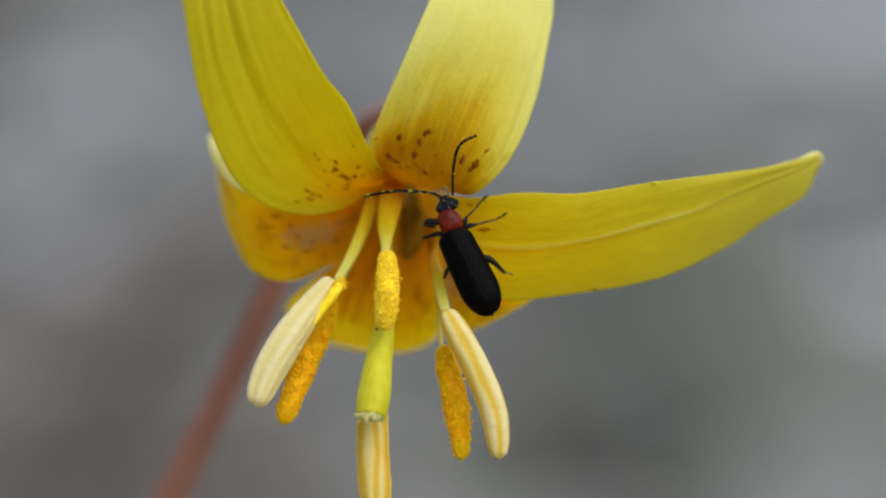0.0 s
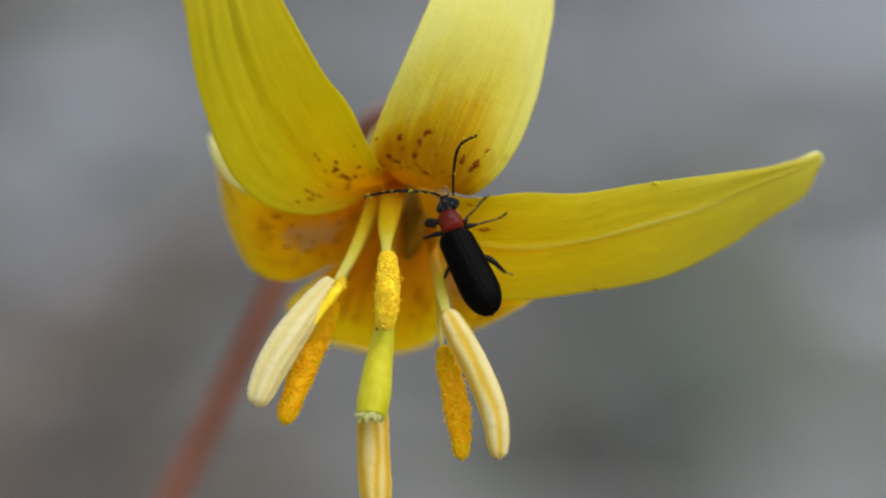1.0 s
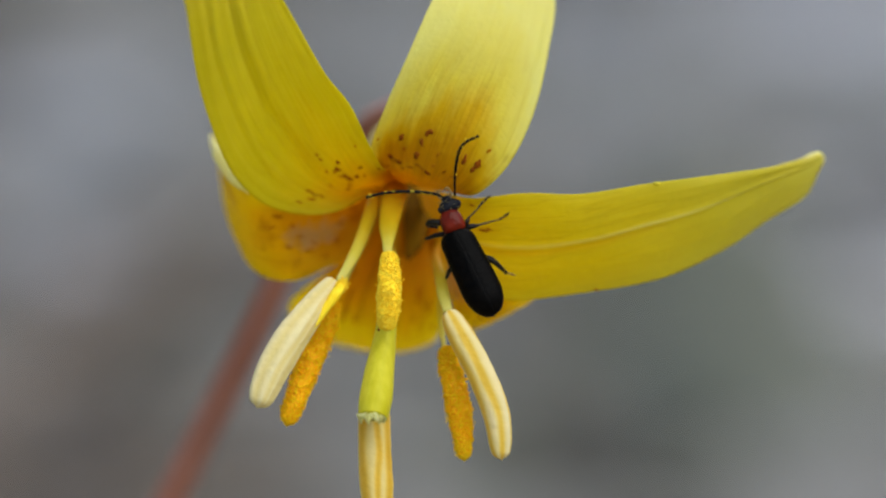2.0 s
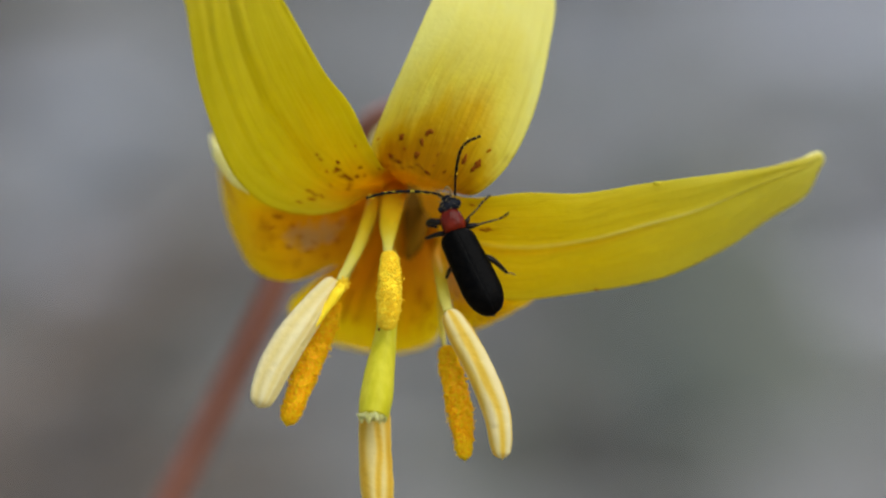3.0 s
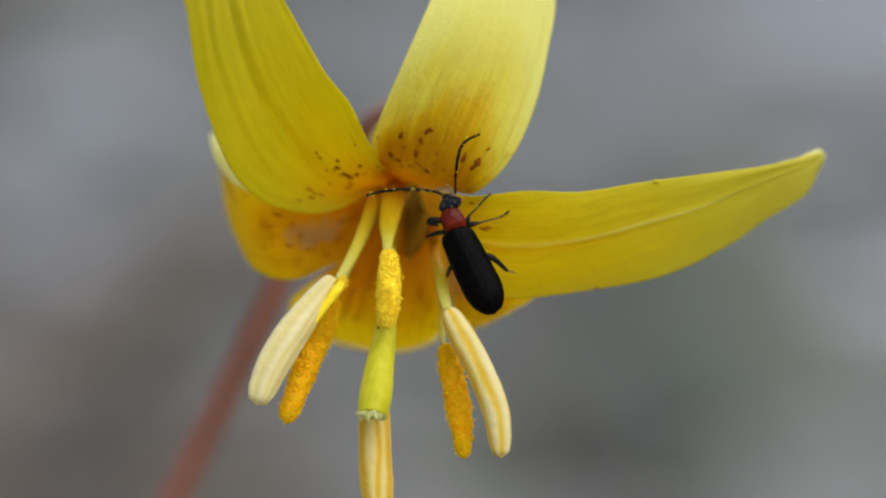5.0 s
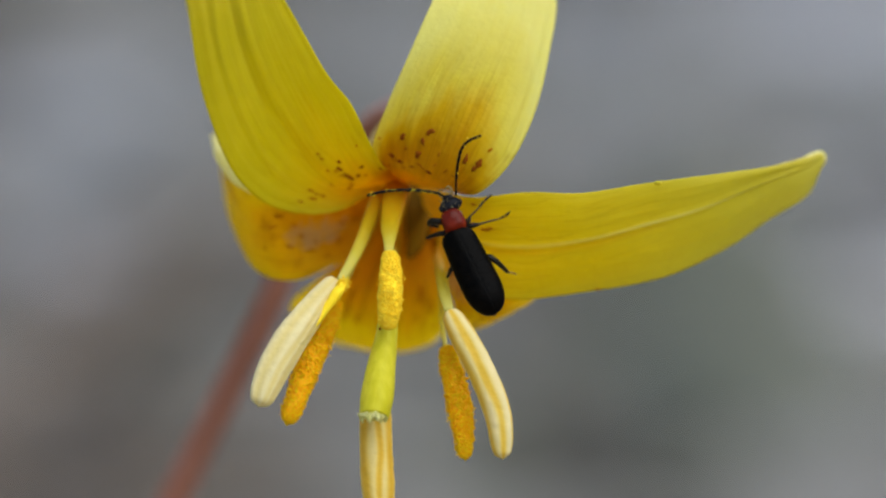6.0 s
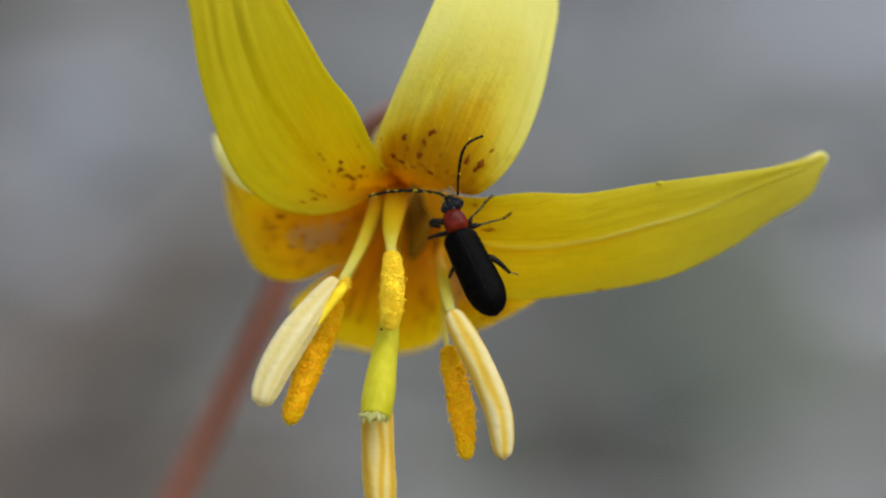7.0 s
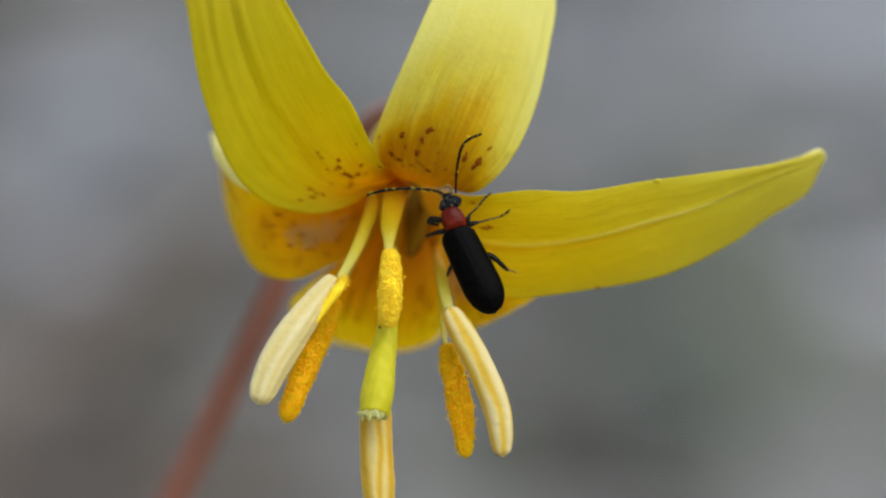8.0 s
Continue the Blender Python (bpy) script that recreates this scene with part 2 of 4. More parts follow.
DUST = grain_material("pollen_dusty", (0.22, 0.17, 0.08), (0.40, 0.32, 0.16))
BLACK = shell_material("cuticle_black", (0.0010, 0.0008, 0.0006), (0.0030, 0.0022, 0.0015), 0.40, 9000, 0.00005, 0.035)
HEADBLACK = shell_material("cuticle_head", (0.004, 0.004, 0.005), (0.010, 0.010, 0.013), 0.35, 7000, 0.00005, 0.07)
RED = shell_material("cuticle_red", (0.050, 0.0035, 0.001), (0.14, 0.011, 0.002), 0.18, 6000, 0.00004, 0.12)
LEGBLACK = shell_material("cuticle_leg", (0.005, 0.004, 0.003), (0.016, 0.012, 0.007), 0.35, 12000, 0.00002, 0.12)
FEELER = shell_material("cuticle_feeler", (0.003, 0.003, 0.002), (0.009, 0.007, 0.005), 0.45, 12000, 0.00002, 0.08)
SHIN = shell_material("cuticle_shin", (0.014, 0.010, 0.004), (0.13, 0.095, 0.024), 0.4, 4000, 0.00002, 0.10)
TARSUS = plain_tissue("tarsus_amber", (0.20, 0.12, 0.03), (0.40, 0.27, 0.08), 0.4, 3000, 0.3)
SOIL = soil_material()
LITTER_GREY = litter_material("litter_grey", (0.116, 0.111, 0.097), (0.142, 0.137, 0.121))
LITTER_LIGHT = litter_material("litter_light", (0.155, 0.154, 0.146), (0.182, 0.181, 0.173))
LITTER_PALE = litter_material("litter_pale", (0.25, 0.25, 0.252), (0.30, 0.30, 0.302))
LITTER_BROWN = litter_material("litter_brown", (0.066, 0.050, 0.034), (0.084, 0.065, 0.046))
LITTER_DARK = litter_material("litter_dark", (0.071, 0.072, 0.052), (0.089, 0.090, 0.066))
LEAF_PALE = litter_material("leaf_pale", (0.24, 0.24, 0.255), (0.28, 0.28, 0.30))
LEAF_DARK = litter_material("leaf_dark", (0.075, 0.066, 0.058), (0.09, 0.08, 0.07))
BARK = plain_tissue("bark_brown", (0.070, 0.055, 0.043), (0.10, 0.080, 0.062), 0.9, 60, 0.0, 0.3, 0.001)
MOSS = litter_material("moss_green", (0.074, 0.078, 0.058), (0.092, 0.096, 0.074), 0.9)


# ---- builders ----
def spline(points, t):
    """A point of the smooth curve through points; t from 0 to 1."""
    n = len(points) - 1
    f = min(max(t, 0.0), 1.0) * n
    i = min(int(f), n - 1)
    u = f - i
    p = [Vector(points[min(max(k, 0), n)]) if hasattr(points[0], "__len__") else points[min(max(k, 0), n)] for k in (i - 1, i, i + 1, i + 2)]
    return 0.5 * (2 * p[1] + (p[2] - p[0]) * u + (2 * p[0] - 5 * p[1] + 4 * p[2] - p[3]) * u * u + (3 * p[1] - p[0] - 3 * p[2] + p[3]) * u ** 3)


def smooth(bm):
    for f in bm.faces:
        f.smooth = True


def part(name, bm, material, parent, label="", at=None, kind=""):
    """One mesh object under its thing; at: its own origin in the thing's space."""
    mesh = bpy.data.meshes.new(name)
    if at is not None:
        bmesh.ops.translate(bm, verts=bm.verts, vec=-Vector(at))
    bm.to_mesh(mesh)
    bm.free()
    mesh.materials.append(material)
    ob = new(name, mesh)
    ob.parent = parent
    if at is not None:
        ob.location = at
    return tagged(ob, label, kind=kind)


def carry(bm, m):
    bmesh.ops.transform(bm, matrix=m, verts=bm.verts)
    return bm


def sweep(points, radii, sides=12, steps=24, flat=1.0, face=(0, -1, 0), lobes=0, lobe=0.0, rough=0.0, closed=True, seed=0, spin=0.0, furrows=()):
    """A rounded rod along a smooth curve. flat: its thickness against its width, seen from face; lobes: waves round it; furrows: turn in degrees (90 faces the viewer), breadth, depth."""
    bm = bmesh.new()
    uvl = bm.loops.layers.uv.new("UVMap")
    face = Vector(face)
    rings, info = [], {}
    for i in range(steps + 1):
        t = i / steps
        c = spline(points, t)
        d = (spline(points, min(1, t + 0.02)) - spline(points, max(0, t - 0.02))).normalized()
        side = d.cross(face).normalized()
        up = side.cross(d).normalized()
        r = max(spline(radii, t), 0.004)
        ring = []
        for k in range(sides):
            a = 2 * math.pi * k / sides
            wave = math.cos(lobes * (a + spin)) if lobes else 0.0
            q = r * (1 + lobe * wave)
            if furrows:
                cut = [math.exp(-((math.degrees(a) - mid - 14 * noise.noise(Vector((t * 3, mid, seed)))) / wide) ** 2) for mid, wide, _ in furrows]
                wave = 1 - 2 * min(1.0, max(cut))
                q = r * (1 - sum(g * deep for g, (_, _, deep) in zip(cut, furrows)))
            if rough:
                q *= 1 + rough * (noise.noise(Vector((c.x * 2.2 + math.cos(a), c.z * 2.2 + seed, math.sin(a) * 1.3 + c.y))) + 0.5 * noise.noise(Vector((c.x * 4 + 2 * math.cos(a), c.z * 4 + seed, math.sin(a) * 2.6))))
            v = bm.verts.new(c + side * (math.cos(a) * q) + up * (math.sin(a) * q * flat))
            info[v] = (t, 0.5 + 0.5 * wave)
            ring.append(v)
        rings.append(ring)
    for a, b in zip(rings, rings[1:]):
        for k in range(sides):
            bm.faces.new((a[k], a[(k + 1) % sides], b[(k + 1) % sides], b[k]))
    if closed:
        bm.faces.new(list(reversed(rings[0])))
        bm.faces.new(rings[-1])
    for f in bm.faces:
        for l in f.loops:
            l[uvl].uv = info[l.vert]
    bmesh.ops.recalc_face_normals(bm, faces=bm.faces)
    smooth(bm)
    return bm


def blob(radii, m=None, sub=2, sharp=0.0, square=1.0):
    """An egg with the three half-axes given."""
    bm = bmesh.new()
    bmesh.ops.create_icosphere(bm, subdivisions=sub, radius=1.0)
    for v in bm.verts:
        v.co = Vector([math.copysign(abs(k) ** square, k) for k in v.co])
        v.co = Vector((v.co.x * radii[0] * (1 - sharp * v.co.y), v.co.y * radii[1], v.co.z * radii[2]))
    smooth(bm)
    return carry(bm, m) if m else bm


def scatter(sites, size, rng, sub=1):
    """Small grains at the sites, of one mesh."""
    ball = bmesh.new()
    bmesh.ops.create_icosphere(ball, subdivisions=sub, radius=1.0)
    vs = [v.co.copy() for v in ball.verts]
    fs = [[v.index for v in f.verts] for f in ball.faces]
    ball.free()
    verts, faces = [], []
    for p in sites:
        s = size * rng.uniform(0.65, 1.35)
        sq = Vector((rng.uniform(0.8, 1.2), rng.uniform(0.8, 1.2), rng.uniform(0.8, 1.2))) * s
        o = len(verts)
        verts += [Vector(p) + Vector((v.x * sq.x, v.y * sq.y, v.z * sq.z)) for v in vs]
        faces += [[o + k for k in f] for f in fs]
    mesh = bpy.data.meshes.new("grains")
    mesh.from_pydata(verts, [], faces)
    bm = bmesh.new()
    bm.from_mesh(mesh)
    bpy.data.meshes.remove(mesh)
    smooth(bm)
    return bm


MM = Matrix.Diagonal((0.001, 0.001, 0.001, 1))

# ---- the ground ----
def ground_height(x, y):
    """The woodland floor, slightly uneven near by."""
    near = math.exp(-(x * x + y * y) / 18.0)
    return near * 0.005 * noise.noise(Vector((x * 1.1, y * 1.1, 3.0))) + 0.6 * (1 - near) * noise.noise(Vector((x * 0.04, y * 0.04, 0))) * 0.5 - 0.012


def make_ground():
    bm = bmesh.new()
    n, rings = 48, 44
    rows = []
    for i in range(rings):
        r = 0.04 * (1.32 ** i) if i else 0.0
        rows.append([bm.verts.new((r * math.cos(2 * math.pi * k / n), r * math.sin(2 * math.pi * k / n),
                                   ground_height(r * math.cos(2 * math.pi * k / n), r * math.sin(2 * math.pi * k / n)))) for k in range(n if i else 1)])
    for k in range(n):
        bm.faces.new((rows[0][0], rows[1][k], rows[1][(k + 1) % n]))
    for a, b in zip(rows[1:], rows[2:]):
        for k in range(n):
            bm.faces.new((a[k], b[k], b[(k + 1) % n], a[(k + 1) % n]))
    smooth(bm)
    mesh = bpy.data.meshes.new("ground")
    bm.to_mesh(mesh)
    bm.free()
    mesh.materials.append(SOIL)
    tagged(new("ground", mesh), "dark woodland soil floor under leaf litter", "ground", kind="structure")


def litter(name, label, category, material, sites, size, rng, lift=0.3):
    """Many curled dead leaves in one mesh; sites: x, y of each."""
    verts, faces = [], []
    for x, y in sites:
        s = size * rng.uniform(0.6, 1.3)
        w = s * rng.uniform(0.35, 0.55)
        turn = pose(x, y, ground_height(x, y) + 0.004 + rng.random() * 0.007, rng.gauss(0, 16) * lift * 3, rng.gauss(0, 16) * lift * 3, rng.uniform(0, 360))
        curl, fold = rng.uniform(-0.25, 0.35), rng.uniform(0.0, 0.3)
        o = len(verts)
        for i in range(7):
            t = i / 6
            half = w * (math.sin(math.pi * min(1, t * 0.94 + 0.03)) ** 0.7) * (1 + 0.18 * math.sin(t * 19 + x * 50))
            for j in (-1, -0.5, 0, 0.5, 1):
                verts.append(turn @ Vector(((t - 0.5) * s, j * half, curl * s * (t - 0.5) ** 2 + fold * abs(j) * half * 0.6)))
        for i in range(6):
            for j in range(4):
                a = o + i * 5 + j
                faces.append((a, a + 1, a + 6, a + 5))
    mesh = bpy.data.meshes.new(name)
    mesh.from_pydata(verts, [], faces)
    for p in mesh.polygons:
        p.use_smooth = True
    mesh.materials.append(material)
    return tagged(new(name, mesh), label, category, kind="stuff")


make_ground()
rng = random.Random(4)


def field(count, x0, x1, y0, y1):
    return [(rng.uniform(x0, x1), rng.uniform(y0, y1)) for _ in range(count)]


def patch(x, y, spots):
    """How far the place lies within soft round spots: x, y, reach across, reach along, strength."""
    return max(e * math.exp(-((x - a) / c) ** 2 - ((y - b) / d) ** 2) for a, b, c, d, e in spots)


PALE_SPOTS = ((0.160, 1.43, 0.057, 0.44, 1.00), (0.105, 0.81, 0.011, 0.13, 0.95), (0.064, 0.57, 0.011, 0.03, 0.60), (-0.110, 0.88, 0.019, 0.12, 0.62), (-0.098, 1.11, 0.039, 0.20, 0.70), (0.058, 1.25, 0.029, 0.35, 0.85), (0.108, 1.27, 0.034, 0.16, 1.00), (-0.017, 1.34, 0.027, 0.22, 0.80), (0.128, 1.11, 0.024, 0.11, 0.85), (-0.108, 0.82, 0.012, 0.07, 0.70))
DARK_SPOTS = ((0.073, 1.04, 0.014, 0.10, 1.00), (0.064, 0.74, 0.024, 0.08, 1.00), (0.040, 0.66, 0.020, 0.07, 1.00), (0.019, 0.59, 0.018, 0.06, 1.00), (0.033, 0.57, 0.018, 0.05, 0.90))
BROWN_SPOTS = ((-0.173, 1.47, 0.020, 0.11, 0.70), (-0.052, 0.84, 0.015, 0.05, 0.70), (-0.058, 0.74, 0.020, 0.06, 0.90), (-0.074, 0.64, 0.024, 0.06, 1.00), (-0.075, 0.57, 0.025, 0.05, 1.00), (-0.047, 0.57, 0.017, 0.04, 0.85), (-0.070, 0.51, 0.027, 0.06, 1.00), (-0.037, 0.52, 0.018, 0.03, 0.80))
sites = field(4200, -1.2, 1.2, 0.10, 2.8) + field(1500, -1.5, 1.5, -1.3, 0.1) + field(5200, -0.24, 0.24, 0.25, 1.8)
heaps = {"pale": [], "light": [], "grey": [], "brown": [], "dark": []}
for x, y in sites:
    p, q, r = patch(x, y, PALE_SPOTS), patch(x, y, BROWN_SPOTS), rng.uniform(-0.12, 0.12)
    d = patch(x, y, DARK_SPOTS)
    heaps["dark" if d > p and d + r > 0.4 else "brown" if q > p and q + r > 0.4 else "pale" if p + r > 0.6 else "light" if p + r > 0.25 else "grey"].append((x, y))
for kind, label, material in (("grey", "grey weathered dead leaves covering the woodland floor", LITTER_GREY), ("light", "light grey dead leaves matted on the woodland floor", LITTER_LIGHT),
                              ("pale", "pale silvery dead leaves matted on the woodland floor", LITTER_PALE), ("brown", "brown dead leaves matted on the woodland floor", LITTER_BROWN),
                              ("dark", "dark grey-green dead leaves on the woodland floor", LITTER_DARK)):
    litter("leaf_litter", label, "leaf litter", material, heaps[kind], 0.030, rng, 0.10)

# the same litter thins out over the wood around
outer = random.Random(8)
around = []
while len(around) < 9000:
    x, y = outer.uniform(-6.0, 6.0), outer.uniform(-6.0, 8.0)
    off = max(abs(x) - (1.2 if y > 0.1 else 1.5), y - 2.8, -1.3 - y)
    if off > 0.0 and outer.random() < math.exp(-off / 1.3):
        around.append((x, y))
litter("leaf_litter", "grey weathered dead leaves thinly strewn on woodland soil", "leaf litter", LITTER_GREY, around, 0.030, outer, 0.10)


def dead_leaf(x, y, size, tip, turn, material, label):
    """A single curled leaf with a midrib fold and a stalk, leaning on the litter."""
    bm = bmesh.new()
    n, m = 18, 10
    grids = []
    for lay in (0.0004, -0.0004):
        grid = []
        for i in range(n + 1):
            t = i / n
            half = size * 0.32 * math.sin(math.pi * min(1.0, 0.04 + 0.94 * t)) ** 0.8 * (1 + 0.12 * math.sin(t * 21))
            grid.append([bm.verts.new(((t - 0.5) * size, (2 * j / m - 1) * half,
                                       size * 0.5 * (t - 0.45) ** 2 + 0.35 * abs(2 * j / m - 1) ** 1.6 * half + lay + 0.001 * noise.noise(Vector((t * 5, j * 0.7, x * 40))))) for j in range(m + 1)])
        grids.append(grid)
    a, b = grids
    for i in range(n):
        for j in range(m):
            bm.faces.new((a[i][j], a[i + 1][j], a[i + 1][j + 1], a[i][j + 1]))
            bm.faces.new((b[i][j], b[i][j + 1], b[i + 1][j + 1], b[i + 1][j]))
        bm.faces.new((a[i][0], b[i][0], b[i + 1][0], a[i + 1][0]))
        bm.faces.new((a[i][m], a[i + 1][m], b[i + 1][m], b[i][m]))
    bmesh.ops.recalc_face_normals(bm, faces=bm.faces)
    smooth(bm)
    leaf = tagged(new("dead_leaf"), label, "leaf", "dead leaves on the floor")
    leaf.matrix_basis = pose(x, y, ground_height(x, y) + 0.012 + 0.3 * size * abs(math.sin(radians(tip))), tip, 0, turn)
    part("blade", bm, material, leaf)
    part("stalk", sweep([(-0.48 * size, 0, size * 0.13), (-0.62 * size, 0.004, size * 0.12), (-0.8 * size, 0.01, size * 0.06)], [0.0012, 0.0009, 0.0007], 8, 8, face=(0, 0, 1)), BARK, leaf)


GREY_LEAF = "pale grey weathered dead leaf lying on litter"
DARK_LEAF = "dark brown dead leaf lying on litter"
for x, y, size, tip, turn, pale in ((0.13, 1.25, 0.08, 14, 20, True), (0.112, 0.80, 0.03, 18, 80, True), (-0.105, 1.00, 0.06, 14, -25, True),
                                    (-0.092, 0.78, 0.035, 12, 30, True), (0.05, 1.35, 0.06, 12, -30, True),
                                    (-0.200, 1.48, 0.06, 14, 60, False), (0.030, 0.55, 0.03, 12, -40, False), (-0.068, 0.46, 0.035, 10, 20, False), (-0.073, 0.54, 0.045, 8, 35, False), (-0.082, 0.58, 0.040, 6, 10, False)):
    dead_leaf(x, y, size, tip, turn, LEAF_PALE if pale else LEAF_DARK, GREY_LEAF if pale else DARK_LEAF)

branch = tagged(new("fallen_branch"), "thin brown fallen branch lying in leaf litter", "branch")
branch.location = (-0.075, 0.62, ground_height(-0.075, 0.62) + 0.018)
part("wood", sweep([(-0.03, -0.24, -0.004), (-0.014, -0.1, 0.002), (0.004, 0.03, 0.004), (0.016, 0.12, 0.004), (0.022, 0.20, -0.002)], [0.008, 0.009, 0.008, 0.007, 0.004], 14, 40, face=(0, 0, 1), rough=0.2), BARK, branch)
part("twig", sweep([(0.002, 0.02, 0.006), (-0.012, 0.06, 0.01), (-0.02, 0.10, 0.008)], [0.004, 0.003, 0.0015], 8, 14, face=(0, 0, 1), rough=0.2), BARK, branch)


def moss_clump(x, y, radius):
    """A low uneven cushion of moss."""
    bm = bmesh.new()
    n, m = 28, 12
    rows = [[bm.verts.new((x, y, ground_height(x, y) + 0.030))]]
    for i in range(1, m + 1):
        row = []
        for k in range(n):
            a = 2 * math.pi * k / n
            q = radius * i / m * (1 + 0.25 * noise.noise(Vector((math.cos(a) * 1.5 + x * 50, math.sin(a) * 1.5, y))))
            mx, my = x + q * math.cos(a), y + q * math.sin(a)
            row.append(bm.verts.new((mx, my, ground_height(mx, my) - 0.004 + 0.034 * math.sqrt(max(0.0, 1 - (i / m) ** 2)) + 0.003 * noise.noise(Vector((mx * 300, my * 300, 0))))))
        rows.append(row)
    for k in range(n):
        bm.faces.new((rows[0][0], rows[1][k], rows[1][(k + 1) % n]))
        for r0, r1 in zip(rows[1:], rows[2:]):
            bm.faces.new((r0[k], r1[k], r1[(k + 1) % n], r0[(k + 1) % n]))
    smooth(bm)
    mesh = bpy.data.meshes.new("moss")
    bm.to_mesh(mesh)
    bm.free()
    mesh.materials.append(MOSS)
    tagged(new("moss", mesh), "grey-green moss cushion among dead leaves", "moss", kind="stuff")


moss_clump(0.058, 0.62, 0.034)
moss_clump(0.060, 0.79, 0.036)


# ---- the flower ----
STEM_FOOT = [(-52.0, 40.0, -128.0)]


class Tepal:
    """A petal as a smooth sheet between a left edge, a rib and a right edge, from its base to its tip."""

    def __init__(self, left, rib, right):
        self.curves = (left, rib, right)
        self.side = 1.0
        self.side = -1.0 if self.normal(0.5, 0.0).y > 0 else 1.0

    def at(self, t, s):
        """The place on the sheet: t from base to tip, s from -1 to 1 across."""
        a, b, c = (spline(q, t) for q in self.curves)
        return b + (c - a) * (0.5 * s) + (a + c - 2 * b) * (0.5 * s * s)

    def normal(self, t, s):
        e = 0.01
        du = self.at(min(1, t + e), s) - self.at(max(0, t - e), s)
        dv = self.at(t, min(1, s + e)) - self.at(t, max(-1, s - e))
        return du.cross(dv).normalized() * self.side


def follow(line, t):
    """Where a ridge runs across the petal at t, and how strong it is there."""
    if t <= line[0][0]:
        return line[0][1], max(0.0, 1 - (line[0][0] - t) / 0.12)
    for (t0, s0), (t1, s1) in zip(line, line[1:]):
        if t <= t1:
            return s0 + (s1 - s0) * (t - t0) / (t1 - t0), 1.0
    return line[-1][1], max(0.0, 1 - (t - line[-1][0]) / 0.12)


def make_tepal(parent, left, rib, right, flecks=(), ridges=(), seed=0, label="", tissue=None):
    sheet = Tepal(left, rib, right)
    bm = bmesh.new()
    uvl = bm.loops.layers.uv.new("UVMap")
    nu, nv = 80, 64
    layers = []
    info = {}
    toward = Vector((0, -1, 0))

    def relief(t, s):
        """How far the sheet rises over its smooth form, and half its thickness."""
        fade = 1 - abs(s) ** 4
        groove = -0.02 * math.exp(-(s / 0.12) ** 2)
        for line, width, height in ridges:
            mid, strong = follow(line, t)
            groove += strong * height * math.exp(-((s - mid) / width) ** 2)
        wave = 0.12 * noise.noise(Vector((t * 4 + seed, s * 1.6, seed * 3.1))) + 0.035 * noise.noise(Vector((t * 9 + seed, s * 5, 1.7))) + 0.012 * noise.noise(Vector((t * 40 + seed, s * 13, 4.1)))
        return groove * (1 - abs(s) ** 14) + wave, 0.12 * (0.10 + 0.90 * fade)

    for side in (1, -1):
        grid = []
        for i in range(nu + 1):
            t = i / nu
            row = []
            for j in range(nv + 1):
                s = 2 * j / nv - 1
                rise, thick = relief(t, s)
                v = bm.verts.new(sheet.at(t, s) + sheet.normal(t, s) * (rise + side * thick))
                info[v] = (t, j / nv)
                row.append(v)
            grid.append(row)
        layers.append(grid)
    top, low = layers
    for i in range(nu):
        for j in range(nv):
            bm.faces.new((top[i][j], top[i + 1][j], top[i + 1][j + 1], top[i][j + 1]))
            bm.faces.new((low[i][j], low[i][j + 1], low[i + 1][j + 1], low[i + 1][j]))
    for i in range(nu):
        bm.faces.new((top[i][0], low[i][0], low[i + 1][0], top[i + 1][0]))
        bm.faces.new((top[i][nv], top[i + 1][nv], low[i + 1][nv], low[i][nv]))
    for j in range(nv):
        bm.faces.new((top[0][j], top[0][j + 1], low[0][j + 1], low[0][j]))
        bm.faces.new((top[nu][j], low[nu][j], low[nu][j + 1], top[nu][j + 1]))
    for f in bm.faces:
        for l in f.loops:
            l[uvl].uv = info[l.vert]
    bmesh.ops.recalc_face_normals(bm, faces=bm.faces)
    smooth(bm)
    ob = part("tepal", carry(bm, TO_LILY), tissue, parent, label)
    for t, s, a, b, lean in flecks:
        a, b = 1.2 * a, 1.2 * b
        n = sheet.normal(t, s)
        front = n if n.dot(toward) > 0 else -n
        rise, thick = relief(t, s)
        mid = sheet.at(t, s) + n * rise + front * (thick + 0.015)
        du = (sheet.at(t + 0.01, s) - sheet.at(t - 0.01, s)).normalized()
        dv = du.cross(front).normalized()
        du, dv = du * math.cos(lean) + dv * math.sin(lean), dv * math.cos(lean) - du * math.sin(lean)
        jag = random.Random(int(t * 1e4 + s * 977))
        fb = bmesh.new()
        ring, rim = [], []
        for k in range(12):
            w = 2 * math.pi * k / 12
            q = jag.uniform(0.7, 1.3)
            off = du * (math.cos(w) * a * q) + dv * (math.sin(w) * b * q)
            ring.append(fb.verts.new(mid + off * 0.8 + front * 0.004))
            rim.append(fb.verts.new(mid + off - front * 0.06))
        fb.faces.new(ring)
        for k in range(12):
            fb.faces.new((ring[k], rim[k], rim[(k + 1) % 12], ring[(k + 1) % 12]))
        bmesh.ops.recalc_face_normals(fb, faces=fb.faces)
        smooth(fb)
        part("fleck", carry(fb, TO_LILY), FLECK if b > 0.102 else FLECK_PALE, ob)
    return ob


FOOT = FLOWER @ (Vector(STEM_FOOT[0]) * 0.001)
TO_LILY = Matrix.Translation(-FOOT) @ FLOWER @ MM

lily = tagged(new("trout_lily"), "nodding yellow trout lily in bloom, red-brown stem in leaf litter", "flower")
lily.location = FOOT

